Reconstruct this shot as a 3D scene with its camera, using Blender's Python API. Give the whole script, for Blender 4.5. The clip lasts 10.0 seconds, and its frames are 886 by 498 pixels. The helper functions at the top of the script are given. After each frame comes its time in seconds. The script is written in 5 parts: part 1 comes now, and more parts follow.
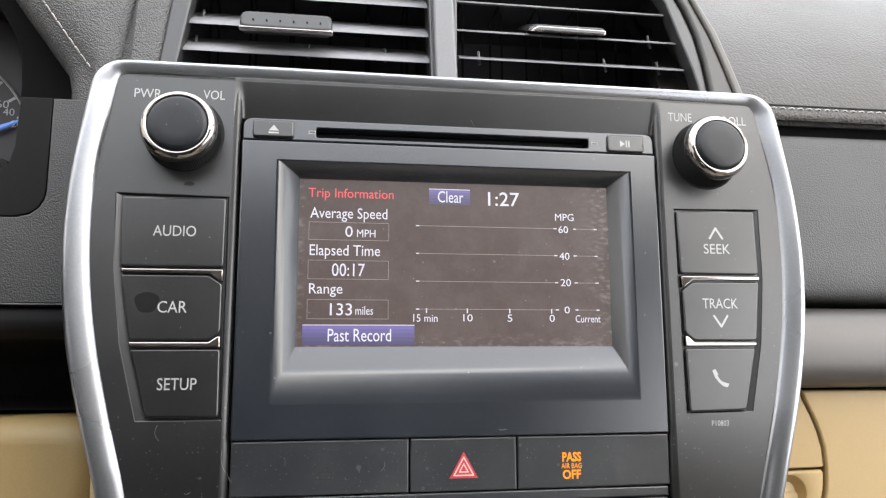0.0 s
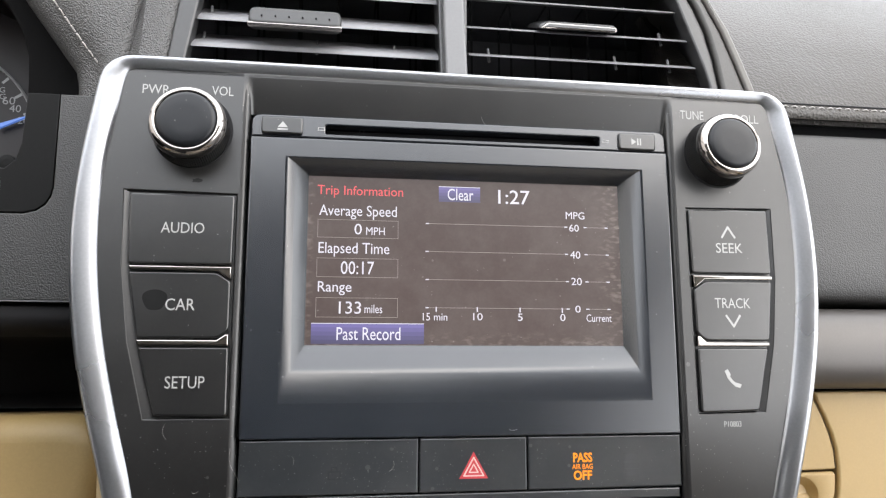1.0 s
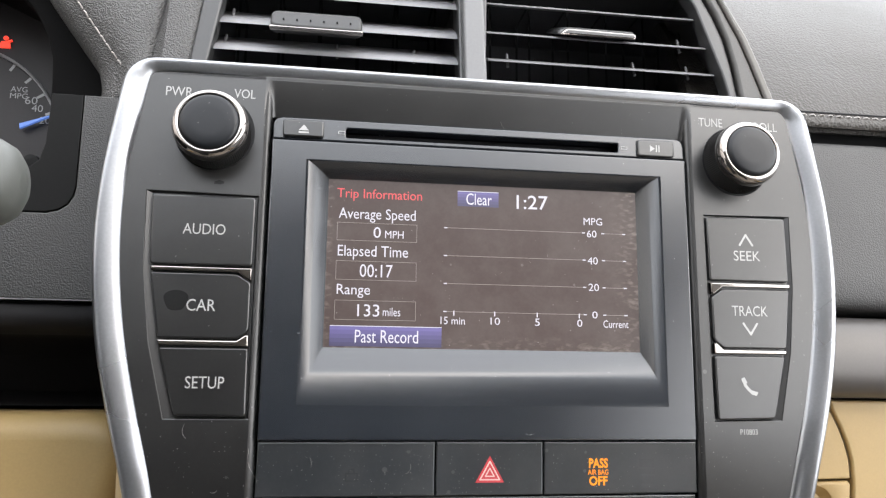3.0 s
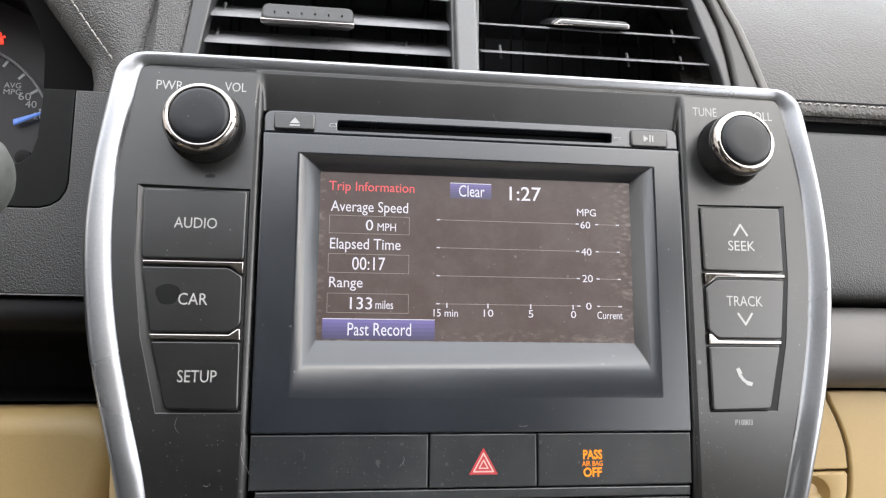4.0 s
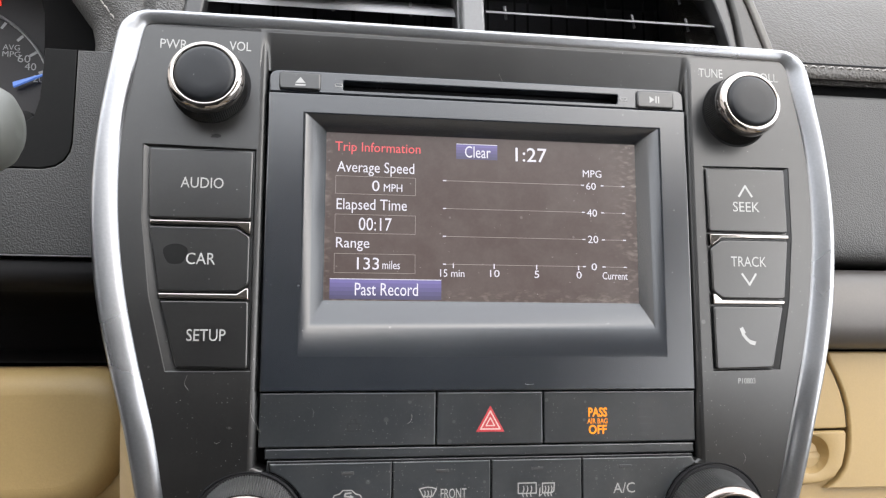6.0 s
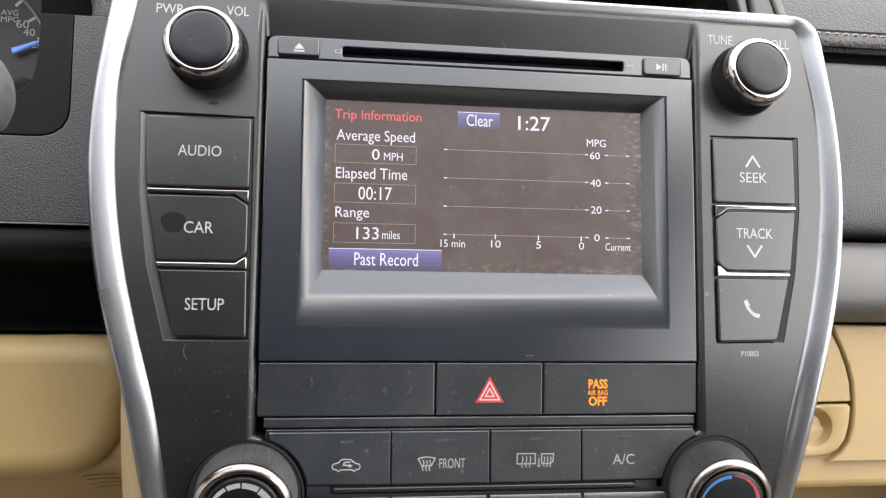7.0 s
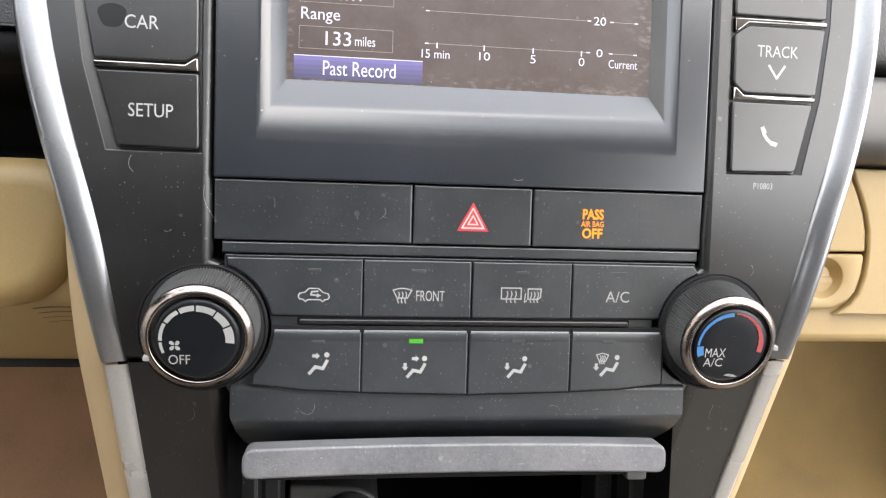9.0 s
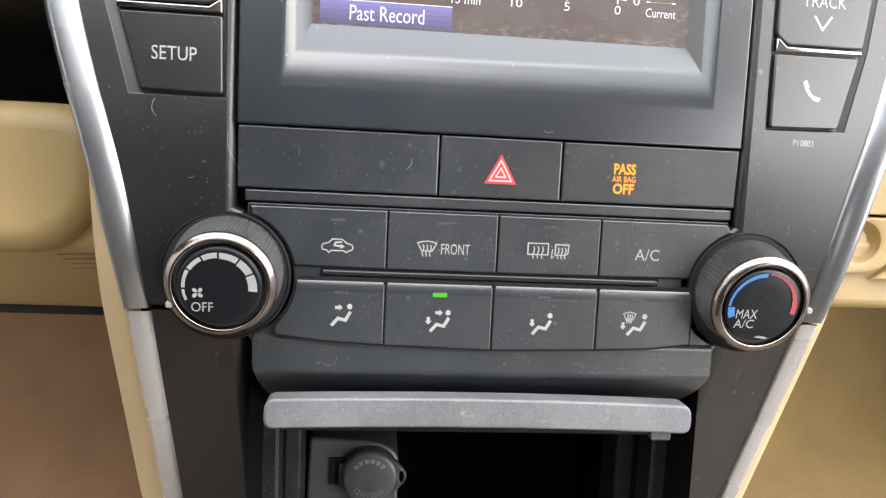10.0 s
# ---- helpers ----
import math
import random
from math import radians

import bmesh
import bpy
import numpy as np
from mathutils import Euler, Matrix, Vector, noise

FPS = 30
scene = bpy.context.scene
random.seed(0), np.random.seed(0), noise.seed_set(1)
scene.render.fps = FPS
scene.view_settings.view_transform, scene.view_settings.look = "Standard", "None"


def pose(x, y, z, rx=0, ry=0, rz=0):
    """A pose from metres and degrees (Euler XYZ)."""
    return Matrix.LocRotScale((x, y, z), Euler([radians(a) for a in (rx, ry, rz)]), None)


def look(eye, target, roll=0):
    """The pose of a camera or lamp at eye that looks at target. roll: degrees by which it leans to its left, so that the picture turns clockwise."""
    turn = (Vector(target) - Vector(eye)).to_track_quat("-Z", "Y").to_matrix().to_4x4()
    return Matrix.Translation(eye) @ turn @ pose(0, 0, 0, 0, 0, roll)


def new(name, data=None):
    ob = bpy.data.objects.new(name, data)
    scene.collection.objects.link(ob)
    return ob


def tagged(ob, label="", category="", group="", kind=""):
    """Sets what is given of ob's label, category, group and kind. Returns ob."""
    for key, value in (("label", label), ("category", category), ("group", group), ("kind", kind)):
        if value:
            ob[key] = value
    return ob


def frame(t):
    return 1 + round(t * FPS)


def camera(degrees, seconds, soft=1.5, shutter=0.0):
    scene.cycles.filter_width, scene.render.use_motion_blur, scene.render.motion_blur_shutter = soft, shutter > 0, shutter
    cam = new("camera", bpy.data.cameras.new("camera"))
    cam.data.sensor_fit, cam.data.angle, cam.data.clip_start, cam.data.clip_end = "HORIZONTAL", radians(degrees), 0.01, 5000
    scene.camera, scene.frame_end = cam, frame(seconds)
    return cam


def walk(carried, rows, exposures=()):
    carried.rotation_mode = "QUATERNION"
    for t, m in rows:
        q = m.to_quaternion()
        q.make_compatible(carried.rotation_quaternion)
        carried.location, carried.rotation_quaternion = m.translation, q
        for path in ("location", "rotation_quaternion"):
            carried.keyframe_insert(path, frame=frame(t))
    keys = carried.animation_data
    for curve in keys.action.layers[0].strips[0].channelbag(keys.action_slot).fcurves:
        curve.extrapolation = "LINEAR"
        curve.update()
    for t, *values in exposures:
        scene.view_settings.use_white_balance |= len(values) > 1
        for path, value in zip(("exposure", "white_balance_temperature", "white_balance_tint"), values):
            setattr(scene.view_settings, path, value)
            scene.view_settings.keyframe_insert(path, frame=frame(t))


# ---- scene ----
# All sizes are in metres. The centre stack is laid out in its own plane: x to the
# passenger's side, y into the dashboard, z up along the fascia. STACK lays that
# plane into the car: 30 degrees back from upright, the display 0.62 m over the floor.
STACK = pose(0, 0, 0.62, -30, 0, 0)

cam = camera(62.76, 10.0, soft=1.25)
PATH = [
    (0, (-0.05632, -0.29089, -0.05946), (-0.00848, -0.00273, 0.00889), -1.171),
    (0.5, (-0.05654, -0.28698, -0.06389), (-0.00813, 0.00112, 0.00432), -1.187),
    (1, (-0.05899, -0.28737, -0.05988), (-0.01208, 0.00086, 0.00885), -0.945),
    (1.5, (-0.05745, -0.28514, -0.06140), (-0.01190, 0.00335, 0.00715), -0.680),
    (2, (-0.06266, -0.28214, -0.05804), (-0.01855, 0.00668, 0.01009), -0.325),
    (2.5, (-0.06203, -0.28945, -0.06022), (-0.01908, -0.00087, 0.00960), -0.105),
    (2.7, (-0.06381, -0.28899, -0.05974), (-0.02003, -0.00051, 0.01000), -0.039),
    (3.8, (-0.06152, -0.28756, -0.05955), (-0.01858, 0.00126, 0.00930), -0.344),
    (4, (-0.05897, -0.28782, -0.06022), (-0.01661, 0.00140, 0.00729), -0.456),
    (4.5, (-0.06102, -0.29010, -0.05813), (-0.01761, -0.00085, 0.00859), -0.705),
    (5, (-0.05935, -0.29277, -0.06442), (-0.01454, -0.00301, -0.00094), -0.820),
    (5.5, (-0.06403, -0.29147, -0.06370), (-0.01945, -0.00119, -0.00248), -0.761),
    (5.7, (-0.06521, -0.28889, -0.06451), (-0.02030, 0.00170, -0.00501), -0.660),
    (6.8, (-0.05768, -0.28457, -0.06701), (-0.01518, 0.00827, -0.01761), -0.280),
    (7, (-0.05940, -0.28386, -0.06584), (-0.01853, 0.00985, -0.02039), -0.152),
    (7.5, (-0.05885, -0.28111, -0.06539), (-0.01772, 0.01354, -0.02680), 0.086),
    (8, (-0.05918, -0.28019, -0.06887), (-0.01775, 0.01559, -0.04066), 0.396),
    (8.5, (-0.05070, -0.26148, -0.08720), (-0.00938, 0.03519, -0.07045), 0.603),
    (9, (-0.04755, -0.25204, -0.09396), (-0.00579, 0.04498, -0.08813), 0.824),
    (9.5, (-0.04688, -0.24853, -0.09434), (-0.00760, 0.04888, -0.09687), 1.220),
    (10, (-0.04835, -0.24672, -0.09860), (-0.01493, 0.05129, -0.10704), 1.984),
]
walk(cam, [(t, STACK @ look(eye, target, roll)) for t, eye, target, roll in PATH],
     exposures=((0, 0.78), (3.0, 0.81), (5.2, 0.75), (5.7, 0.76), (7.2, 0.86), (8.2, 0.87), (9.0, 1.15), (10, 1.27)))

# ---- light ----
world = bpy.data.worlds.new("overcast_sky")
scene.world = world
world.use_nodes = True
wn = world.node_tree
sky = wn.nodes.new("ShaderNodeTexSky")
sky.sky_type, sky.sun_disc = "NISHITA", False
SUN_UP, SUN_TURN = 44, 122
sky.sun_elevation, sky.sun_rotation = radians(SUN_UP), radians(SUN_TURN)
sky.air_density, sky.dust_density, sky.ozone_density = 1.0, 4.0, 1.0
# an even overcast veil in front of the clear sky
veil = wn.nodes.new("ShaderNodeMix")
veil.data_type = "RGBA"
veil.inputs[0].default_value = 0.65
veil.inputs[7].default_value = (28.8, 29.4, 30.4, 1.0)
wn.links.new(sky.outputs[0], veil.inputs[6])
wn.links.new(veil.outputs[2], wn.nodes["Background"].inputs[0])
wn.nodes["Background"].inputs[1].default_value = 0.15

sun = new("sun", bpy.data.lights.new("sun", "SUN"))
sun.data.energy, sun.data.angle, sun.data.color = 0.75, radians(45), (1.0, 0.97, 0.93)
sun.matrix_world = look((0, 0, 0), tuple(-v for v in (math.sin(radians(SUN_TURN)) * math.cos(radians(SUN_UP)), math.cos(radians(SUN_TURN)) * math.cos(radians(SUN_UP)), math.sin(radians(SUN_UP)))))


# ---- materials ----
def material(name, color, rough=0.5, metal=0.0, shine=0.6, grain=None, vary=0.15, specks=0.0, leather=0.0, dust=0.0, pebble=0.75, settled=None):
    """A procedural surface: broad and fine tone variation, fine relief, optional pebbled grain, dust film and stray specks."""
    m = bpy.data.materials.new(name)
    m.use_nodes = True
    nt = m.node_tree
    n, l = nt.nodes, nt.links
    b = n["Principled BSDF"]
    b.inputs["Metallic"].default_value = metal
    b.inputs["Specular IOR Level"].default_value = shine
    tc = n.new("ShaderNodeTexCoord")

    def tex(kind, scale, **more):
        t = n.new(kind)
        t.inputs["Scale"].default_value = scale
        for k, v in more.items():
            t.inputs[k].default_value = v
        l.new(tc.outputs["Object"], t.inputs["Vector"])
        return t

    def ramp(src, a, z, lo, hi):
        r = n.new("ShaderNodeMapRange")
        r.inputs["From Min"].default_value, r.inputs["From Max"].default_value = a, z
        r.inputs["To Min"].default_value, r.inputs["To Max"].default_value = lo, hi
        l.new(src, r.inputs["Value"])
        return r.outputs[0]

    def mix(fac, c1, c2):
        x = n.new("ShaderNodeMix")
        x.data_type = "RGBA"
        for sock, val in ((x.inputs[0], fac), (x.inputs[6], c1), (x.inputs[7], c2)):
            if isinstance(val, (float, tuple)):
                sock.default_value = val
            else:
                l.new(val, sock)
        return x.outputs[2]

    def math2(op, a, c):
        x = n.new("ShaderNodeMath")
        x.operation = op
        for sock, val in ((x.inputs[0], a), (x.inputs[1], c)):
            if isinstance(val, (int, float)):
                sock.default_value = val
            else:
                l.new(val, sock)
        return x.outputs[0]

    broad = tex("ShaderNodeTexNoise", 14.0, Detail=5.0)
    fine = tex("ShaderNodeTexNoise", 900.0, Detail=2.0)
    lo = tuple(c * (1 - vary) for c in color) + (1.0,)
    hi = tuple(min(1.0, c * (1 + vary)) for c in color) + (1.0,)
    col = mix(ramp(broad.outputs[0], 0.3, 0.7, 0.0, 1.0), lo, hi)
    col = mix(ramp(fine.outputs[0], 0.35, 0.7, 0.0, min(0.5, vary * 1.4)), col, tuple(min(1.0, c * 1.7 + 0.004) for c in color) + (1.0,))
    rough_out = ramp(broad.outputs[0], 0.25, 0.75, max(0.03, rough * 0.9), min(1.0, rough * 1.12))
    if dust:
        film = tex("ShaderNodeTexNoise", 60.0, Detail=8.0, Roughness=0.7)
        f = math2("MULTIPLY", ramp(film.outputs[0], 0.42, 0.8, 0.0, 1.0), dust)
        col = mix(f, col, (0.34, 0.33, 0.31, 1.0))
    if specks:
        flat, lay = n.new("ShaderNodeSeparateXYZ"), n.new("ShaderNodeCombineXYZ")
        l.new(tc.outputs["Object"], flat.inputs[0])
        l.new(flat.outputs[0], lay.inputs[0])
        l.new(flat.outputs[2], lay.inputs[1])
        patch = ramp(tex("ShaderNodeTexNoise", 38.0, Detail=3.0).outputs[0], 0.42, 0.62, 0.12, 1.0)
        if settled:
            patch = math2("MULTIPLY", patch, ramp(flat.outputs[2], settled[0], settled[1], 0.15, 1.0))
        for scale, size, often, strength in ((560.0, 0.13, 1.8, 0.27), (320.0, 0.055, 1.1, 0.5), (105.0, 0.016, 0.8, 0.6), (130.0, 0.13, 1.2, 0.09), (75.0, 0.02, 0.9, 0.35)):
            v = tex("ShaderNodeTexVoronoi", scale)
            v.voronoi_dimensions = "2D"
            l.new(lay.outputs[0], v.inputs["Vector"])
            rare = n.new("ShaderNodeSeparateColor")
            l.new(v.outputs["Color"], rare.inputs[0])
            share = math2("SUBTRACT", 1.0, math2("MULTIPLY", patch, min(0.95, specks * often)))
            gate = math2("GREATER_THAN", rare.outputs[0], share)
            wob = math2("MULTIPLY", math2("POWER", rare.outputs[1], 2.0), size)
            dot = math2("LESS_THAN", v.outputs["Distance"], wob)
            f = math2("MULTIPLY", math2("MULTIPLY", gate, dot), strength)
            col = mix(f, col, (0.5, 0.5, 0.48, 1.0))
    l.new(col, b.inputs["Base Color"])
    l.new(rough_out, b.inputs["Roughness"])
    height, normal = None, None
    if leather:
        warp = tex("ShaderNodeTexNoise", 220.0, Detail=2.0)
        off = n.new("ShaderNodeMix")
        off.data_type = "VECTOR"
        off.inputs[0].default_value = 0.0015
        l.new(tc.outputs["Object"], off.inputs[4])
        l.new(warp.outputs["Color"], off.inputs[5])
        v = n.new("ShaderNodeTexVoronoi")
        v.feature = "SMOOTH_F1"
        v.inputs["Smoothness"].default_value = 0.6
        v.inputs["Scale"].default_value = leather
        l.new(off.outputs[1], v.inputs["Vector"])
        bump = n.new("ShaderNodeBump")
        bump.inputs["Strength"].default_value, bump.inputs["Distance"].default_value = pebble, 0.0005
        l.new(ramp(v.outputs["Distance"], 0.1, 0.7, 1.0, 0.0), bump.inputs["Height"])
        normal = bump
    if grain:
        g = tex("ShaderNodeTexNoise", grain[0], Detail=3.0)
        bump = n.new("ShaderNodeBump")
        bump.inputs["Strength"].default_value, bump.inputs["Distance"].default_value = grain[1], 0.0003
        l.new(g.outputs[0], bump.inputs["Height"])
        if normal:
            l.new(normal.outputs[0], bump.inputs["Normal"])
        normal = bump
    if normal:
        l.new(normal.outputs[0], b.inputs["Normal"])
    return m


def glowing(name, color, strength):
    m = material(name, tuple(0.3 * c for c in color), 0.5, vary=0.05)
    b = m.node_tree.nodes["Principled BSDF"]
    b.inputs["Emission Color"].default_value = (*color, 1.0)
    b.inputs["Emission Strength"].default_value = 0.52 * strength
    return m


FASCIA = material("charcoal_fascia_plastic", (0.0066, 0.0065, 0.0065), 0.36, shine=0.72, grain=(2600, 0.08), specks=0.2, dust=0.015, settled=(0.02, -0.07))
MODULE = material("black_bezel_plastic", (0.009, 0.0113, 0.0152), 0.24, shine=0.78, grain=(3000, 0.03), specks=0.02, dust=0.012)
BUTTON = material("black_button_plastic", (0.0060, 0.0060, 0.0062), 0.30, shine=0.72, grain=(2400, 0.08), specks=0.03, dust=0.015)
CLIMATE = material("black_switch_plastic", (0.0148, 0.0174, 0.0205), 0.34, shine=1.0, grain=(2600, 0.08), specks=0.5, dust=0.05)
DARK = material("unlit_black_plastic", (0.010, 0.010, 0.011), 0.7, shine=0.15, vary=0.1)
GLOSS = material("black_knob_cap", (0.005, 0.006, 0.008), 0.36, shine=0.3, specks=0.02, vary=0.1)
GRIP = material("knurled_black_rubber", (0.007, 0.007, 0.0073), 0.5, dust=0.02)
RINGMETAL = material("dull_bronzed_chrome", (0.235, 0.205, 0.19), 0.22, 1.0, grain=(1500, 0.03), vary=0.12)
SURROUND = material("dark_vent_surround", (0.026, 0.026, 0.027), 0.42, grain=(2600, 0.08), vary=0.1)
DIVIDER = material("pale_grey_divider", (0.11, 0.11, 0.113), 0.42, grain=(2600, 0.06), vary=0.08)
RIDGE = material("pale_worn_edging", (0.075, 0.069, 0.062), 0.5, grain=(2200, 0.10), vary=0.14)
TABS = material("dark_tab_rubber", (0.015, 0.015, 0.0155), 0.5, grain=(2600, 0.1), vary=0.1)
# near-black colour holds the shade under the hood and deep in the bin
LINING = material("shade_black_lining", (0.004, 0.0039, 0.004), 0.85, shine=0.04, vary=0.1)
EDGING = material("smooth_grey_edging", (0.036, 0.034, 0.032), 0.5, grain=(2200, 0.10), vary=0.12)
HOODVINYL = material("charcoal_hood_vinyl", (0.046, 0.045, 0.044), 0.5, leather=1300, grain=(3000, 0.10), vary=0.14)
# trim silver made paler and less metallic, replacing light its reflections lack
SATINLOW = material("brightened_silver_trim", (0.49, 0.48, 0.465), 0.28, 0.5, grain=(1800, 0.04), specks=0.08, vary=0.08)
DUSTGRIP = material("dusty_knurled_rubber", (0.032, 0.032, 0.032), 0.5, dust=0.16)
CHROME = material("polished_chrome", (0.30, 0.28, 0.265), 0.07, 1.0, vary=0.06)
SATIN = material("satin_silver_trim", (0.26, 0.266, 0.28), 0.28, 0.9, grain=(1800, 0.02), vary=0.08)
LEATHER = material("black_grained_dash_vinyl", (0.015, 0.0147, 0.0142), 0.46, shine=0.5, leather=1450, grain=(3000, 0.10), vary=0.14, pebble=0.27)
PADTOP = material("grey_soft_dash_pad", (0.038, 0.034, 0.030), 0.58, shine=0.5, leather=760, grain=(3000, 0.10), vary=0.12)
DUCT = material("dusty_black_duct", (0.055, 0.055, 0.06), 0.7, shine=0.4, vary=0.15)
VENT = material("grey_vent_plastic", (0.15, 0.15, 0.156), 0.42, grain=(2600, 0.08), vary=0.1)
SHELL = material("smooth_cluster_plastic", (0.004, 0.004, 0.004), 0.5, shine=0.10, grain=(2600, 0.08), vary=0.1)
STRIP = material("taupe_metallic_trim", (0.064, 0.058, 0.054), 0.42, 0.35, grain=(1500, 0.04), vary=0.08)
TAN = material("tan_moulded_vinyl", (0.28, 0.193, 0.078), 0.55, grain=(1500, 0.14), vary=0.06)
# paler than TAN: side light on the console is put into the colour
TANSOFT = material("brightened_tan_vinyl", (0.42, 0.315, 0.175), 0.6, grain=(1500, 0.14), vary=0.06)
CARPET = material("tan_brown_carpet", (0.24, 0.142, 0.078), 0.95, grain=(700, 0.9), vary=0.2)
# the same carpet, with the passenger side's warmer light put into its colour
CARPETWARM = material("warm_lit_carpet", (0.225, 0.148, 0.056), 0.95, grain=(700, 0.9), vary=0.15)
LIDMAT = material("scuffed_grey_lid", (0.098, 0.097, 0.103), 0.46, grain=(1300, 0.32), vary=0.22, specks=0.45, dust=0.2)
SOCKET = material("socket_grey_plastic", (0.046, 0.046, 0.047), 0.42, grain=(2000, 0.12), dust=0.10)
JAMB = material("dusty_bin_plastic", (0.006, 0.006, 0.0064), 0.5, shine=0.3, grain=(2000, 0.12), specks=0.3, dust=0.03)
STALK = material("grey_green_stalk_plastic", (0.052, 0.055, 0.049), 0.5, grain=(2500, 0.08), vary=0.05)
THREAD = material("pale_stitch_thread", (0.33, 0.315, 0.30), 0.7, grain=(4000, 0.3))
PRINT = material("white_legend_print", (0.29, 0.29, 0.283), 0.5, vary=0.06)
# for the added walls that keep reflections in the fascia dark
SEATWALL = material("dark_reflection_block", (0.020, 0.019, 0.018), 0.9, vary=0.1)
ASPHALT = material("dark_asphalt", (0.05, 0.05, 0.05), 0.9, vary=0.2)
BUILDING = material("pale_building_wall", (0.64, 0.60, 0.56), 0.9, vary=0.15)
GREYPRINT = material("grey_worn_print", (0.24, 0.24, 0.235), 0.55, vary=0.1)
UNLIT = material("unlit_lamp_lens", (0.045, 0.045, 0.046), 0.4, vary=0.1)
REARFLOOR = material("beige_rear_floor", (0.22, 0.195, 0.17), 0.9, vary=0.12)
SLIT = material("shaded_tan_slit", (0.10, 0.07, 0.035), 0.8, vary=0.1)
SEATTAN = material("tan_seat_cloth", (0.28, 0.245, 0.205), 0.9, vary=0.12)
CONSOLE = material("brown_console_vinyl", (0.21, 0.18, 0.145), 0.6, vary=0.12)
GHOST = material("faint_unlit_print", (0.040, 0.041, 0.044), 0.4, vary=0.1)
REDPRINT = material("red_hazard_print", (0.42, 0.035, 0.045), 0.5, vary=0.05)
PINKPRINT = material("pale_hazard_print", (0.55, 0.40, 0.37), 0.5, vary=0.05)
BLUEPRINT = material("blue_temperature_print", (0.028, 0.13, 0.32), 0.5, vary=0.08)
REDARC = material("red_temperature_print", (0.27, 0.035, 0.042), 0.5, vary=0.08)
HEADLINER = material("pale_headliner_cloth", (0.52, 0.51, 0.49), 0.9, grain=(900, 0.4))
AMBER = glowing("amber_indicator", (1.0, 0.29, 0.004), 1.1)
GREEN = glowing("green_indicator", (0.055, 0.42, 0.008), 0.6)
REDLAMP = glowing("red_warning_lamp", (1.0, 0.05, 0.02), 1.2)
NEEDLE = glowing("blue_gauge_needle", (0.16, 0.34, 1.0), 0.5)
LCDWHITE = glowing("lcd_white", (0.92, 0.90, 1.0), 0.36)
LCDRED = glowing("lcd_red", (0.85, 0.09, 0.10), 0.6)
LCDLINE = glowing("lcd_dim_line", (0.55, 0.50, 0.46), 0.15)
DIALGLOW = glowing("backlit_gauge_print", (0.5, 0.5, 0.52), 0.12)
SMUDGE = material("greasy_smudge", (0.003, 0.003, 0.003), 0.36, shine=0.32)
HOODBLACK = material("black_plastic_and_shade", (0.015, 0.0148, 0.0158), 0.8, shine=0.2, vary=0.1)
GAUGE = material("dark_gauge_face", (0.010, 0.0085, 0.0095), 0.5, shine=0.3)
SCREEN = material("dusty_display_glass", (0.043, 0.031, 0.028), 0.34, specks=0.05, dust=0.07, vary=0.08, shine=0.3)


def smeared(m):
    """Wiped dust left along the lower edge and the two sides of the display glass."""
    n, l = m.node_tree.nodes, m.node_tree.links
    b = n["Principled BSDF"]
    clean = b.inputs["Base Color"].links[0].from_socket
    tc, sep, mp = n.new("ShaderNodeTexCoord"), n.new("ShaderNodeSeparateXYZ"), n.new("ShaderNodeMapping")
    mp.inputs["Scale"].default_value, mp.inputs["Rotation"].default_value = (0.6, 1.0, 1.3), (0, radians(-32), 0)
    l.new(tc.outputs["Object"], sep.inputs[0])
    l.new(tc.outputs["Object"], mp.inputs["Vector"])
    wipe = n.new("ShaderNodeTexNoise")
    wipe.inputs["Scale"].default_value, wipe.inputs["Detail"].default_value = 520.0, 6.0
    l.new(mp.outputs[0], wipe.inputs["Vector"])
    edge = None
    for axis, far, near in ((2, -0.0245, -0.0308), (0, 0.055, 0.0675), (0, -0.0645, -0.0672)):
        q = n.new("ShaderNodeMapRange")
        q.inputs["From Min"].default_value, q.inputs["From Max"].default_value = far, near
        l.new(sep.outputs[axis], q.inputs["Value"])
        if edge is None:
            edge = q.outputs[0]
        else:
            top = n.new("ShaderNodeMath")
            top.operation = "MAXIMUM"
            l.new(edge, top.inputs[0])
            l.new(q.outputs[0], top.inputs[1])
            edge = top.outputs[0]
    cut = n.new("ShaderNodeMapRange")
    cut.inputs["From Min"].default_value, cut.inputs["From Max"].default_value = 0.5, 0.72
    cut.inputs["To Max"].default_value = 0.55
    l.new(wipe.outputs[0], cut.inputs["Value"])
    f = n.new("ShaderNodeMath")
    f.operation = "MULTIPLY"
    l.new(edge, f.inputs[0])
    l.new(cut.outputs[0], f.inputs[1])
    x = n.new("ShaderNodeMix")
    x.data_type = "RGBA"
    x.inputs[7].default_value = (0.20, 0.175, 0.15, 1.0)
    l.new(f.outputs[0], x.inputs[0])
    l.new(clean, x.inputs[6])
    l.new(x.outputs[2], b.inputs["Base Color"])


smeared(SCREEN)
lit = SCREEN.node_tree.nodes["Principled BSDF"]
lit.inputs["Emission Color"].default_value, lit.inputs["Emission Strength"].default_value = (1.0, 0.76, 0.72, 1.0), 0.012
LINT = material("pale_lint", (0.24, 0.235, 0.225), 0.8, vary=0.2)
SCUFF = material("pale_scuff", (0.16, 0.16, 0.157), 0.7, vary=0.4)
BARS = [glowing("lcd_violet_bar", tuple(c * g for c in (0.17, 0.14, 0.40)), 0.42) for g in (1.0, 0.8, 0.62, 0.48, 0.38)]


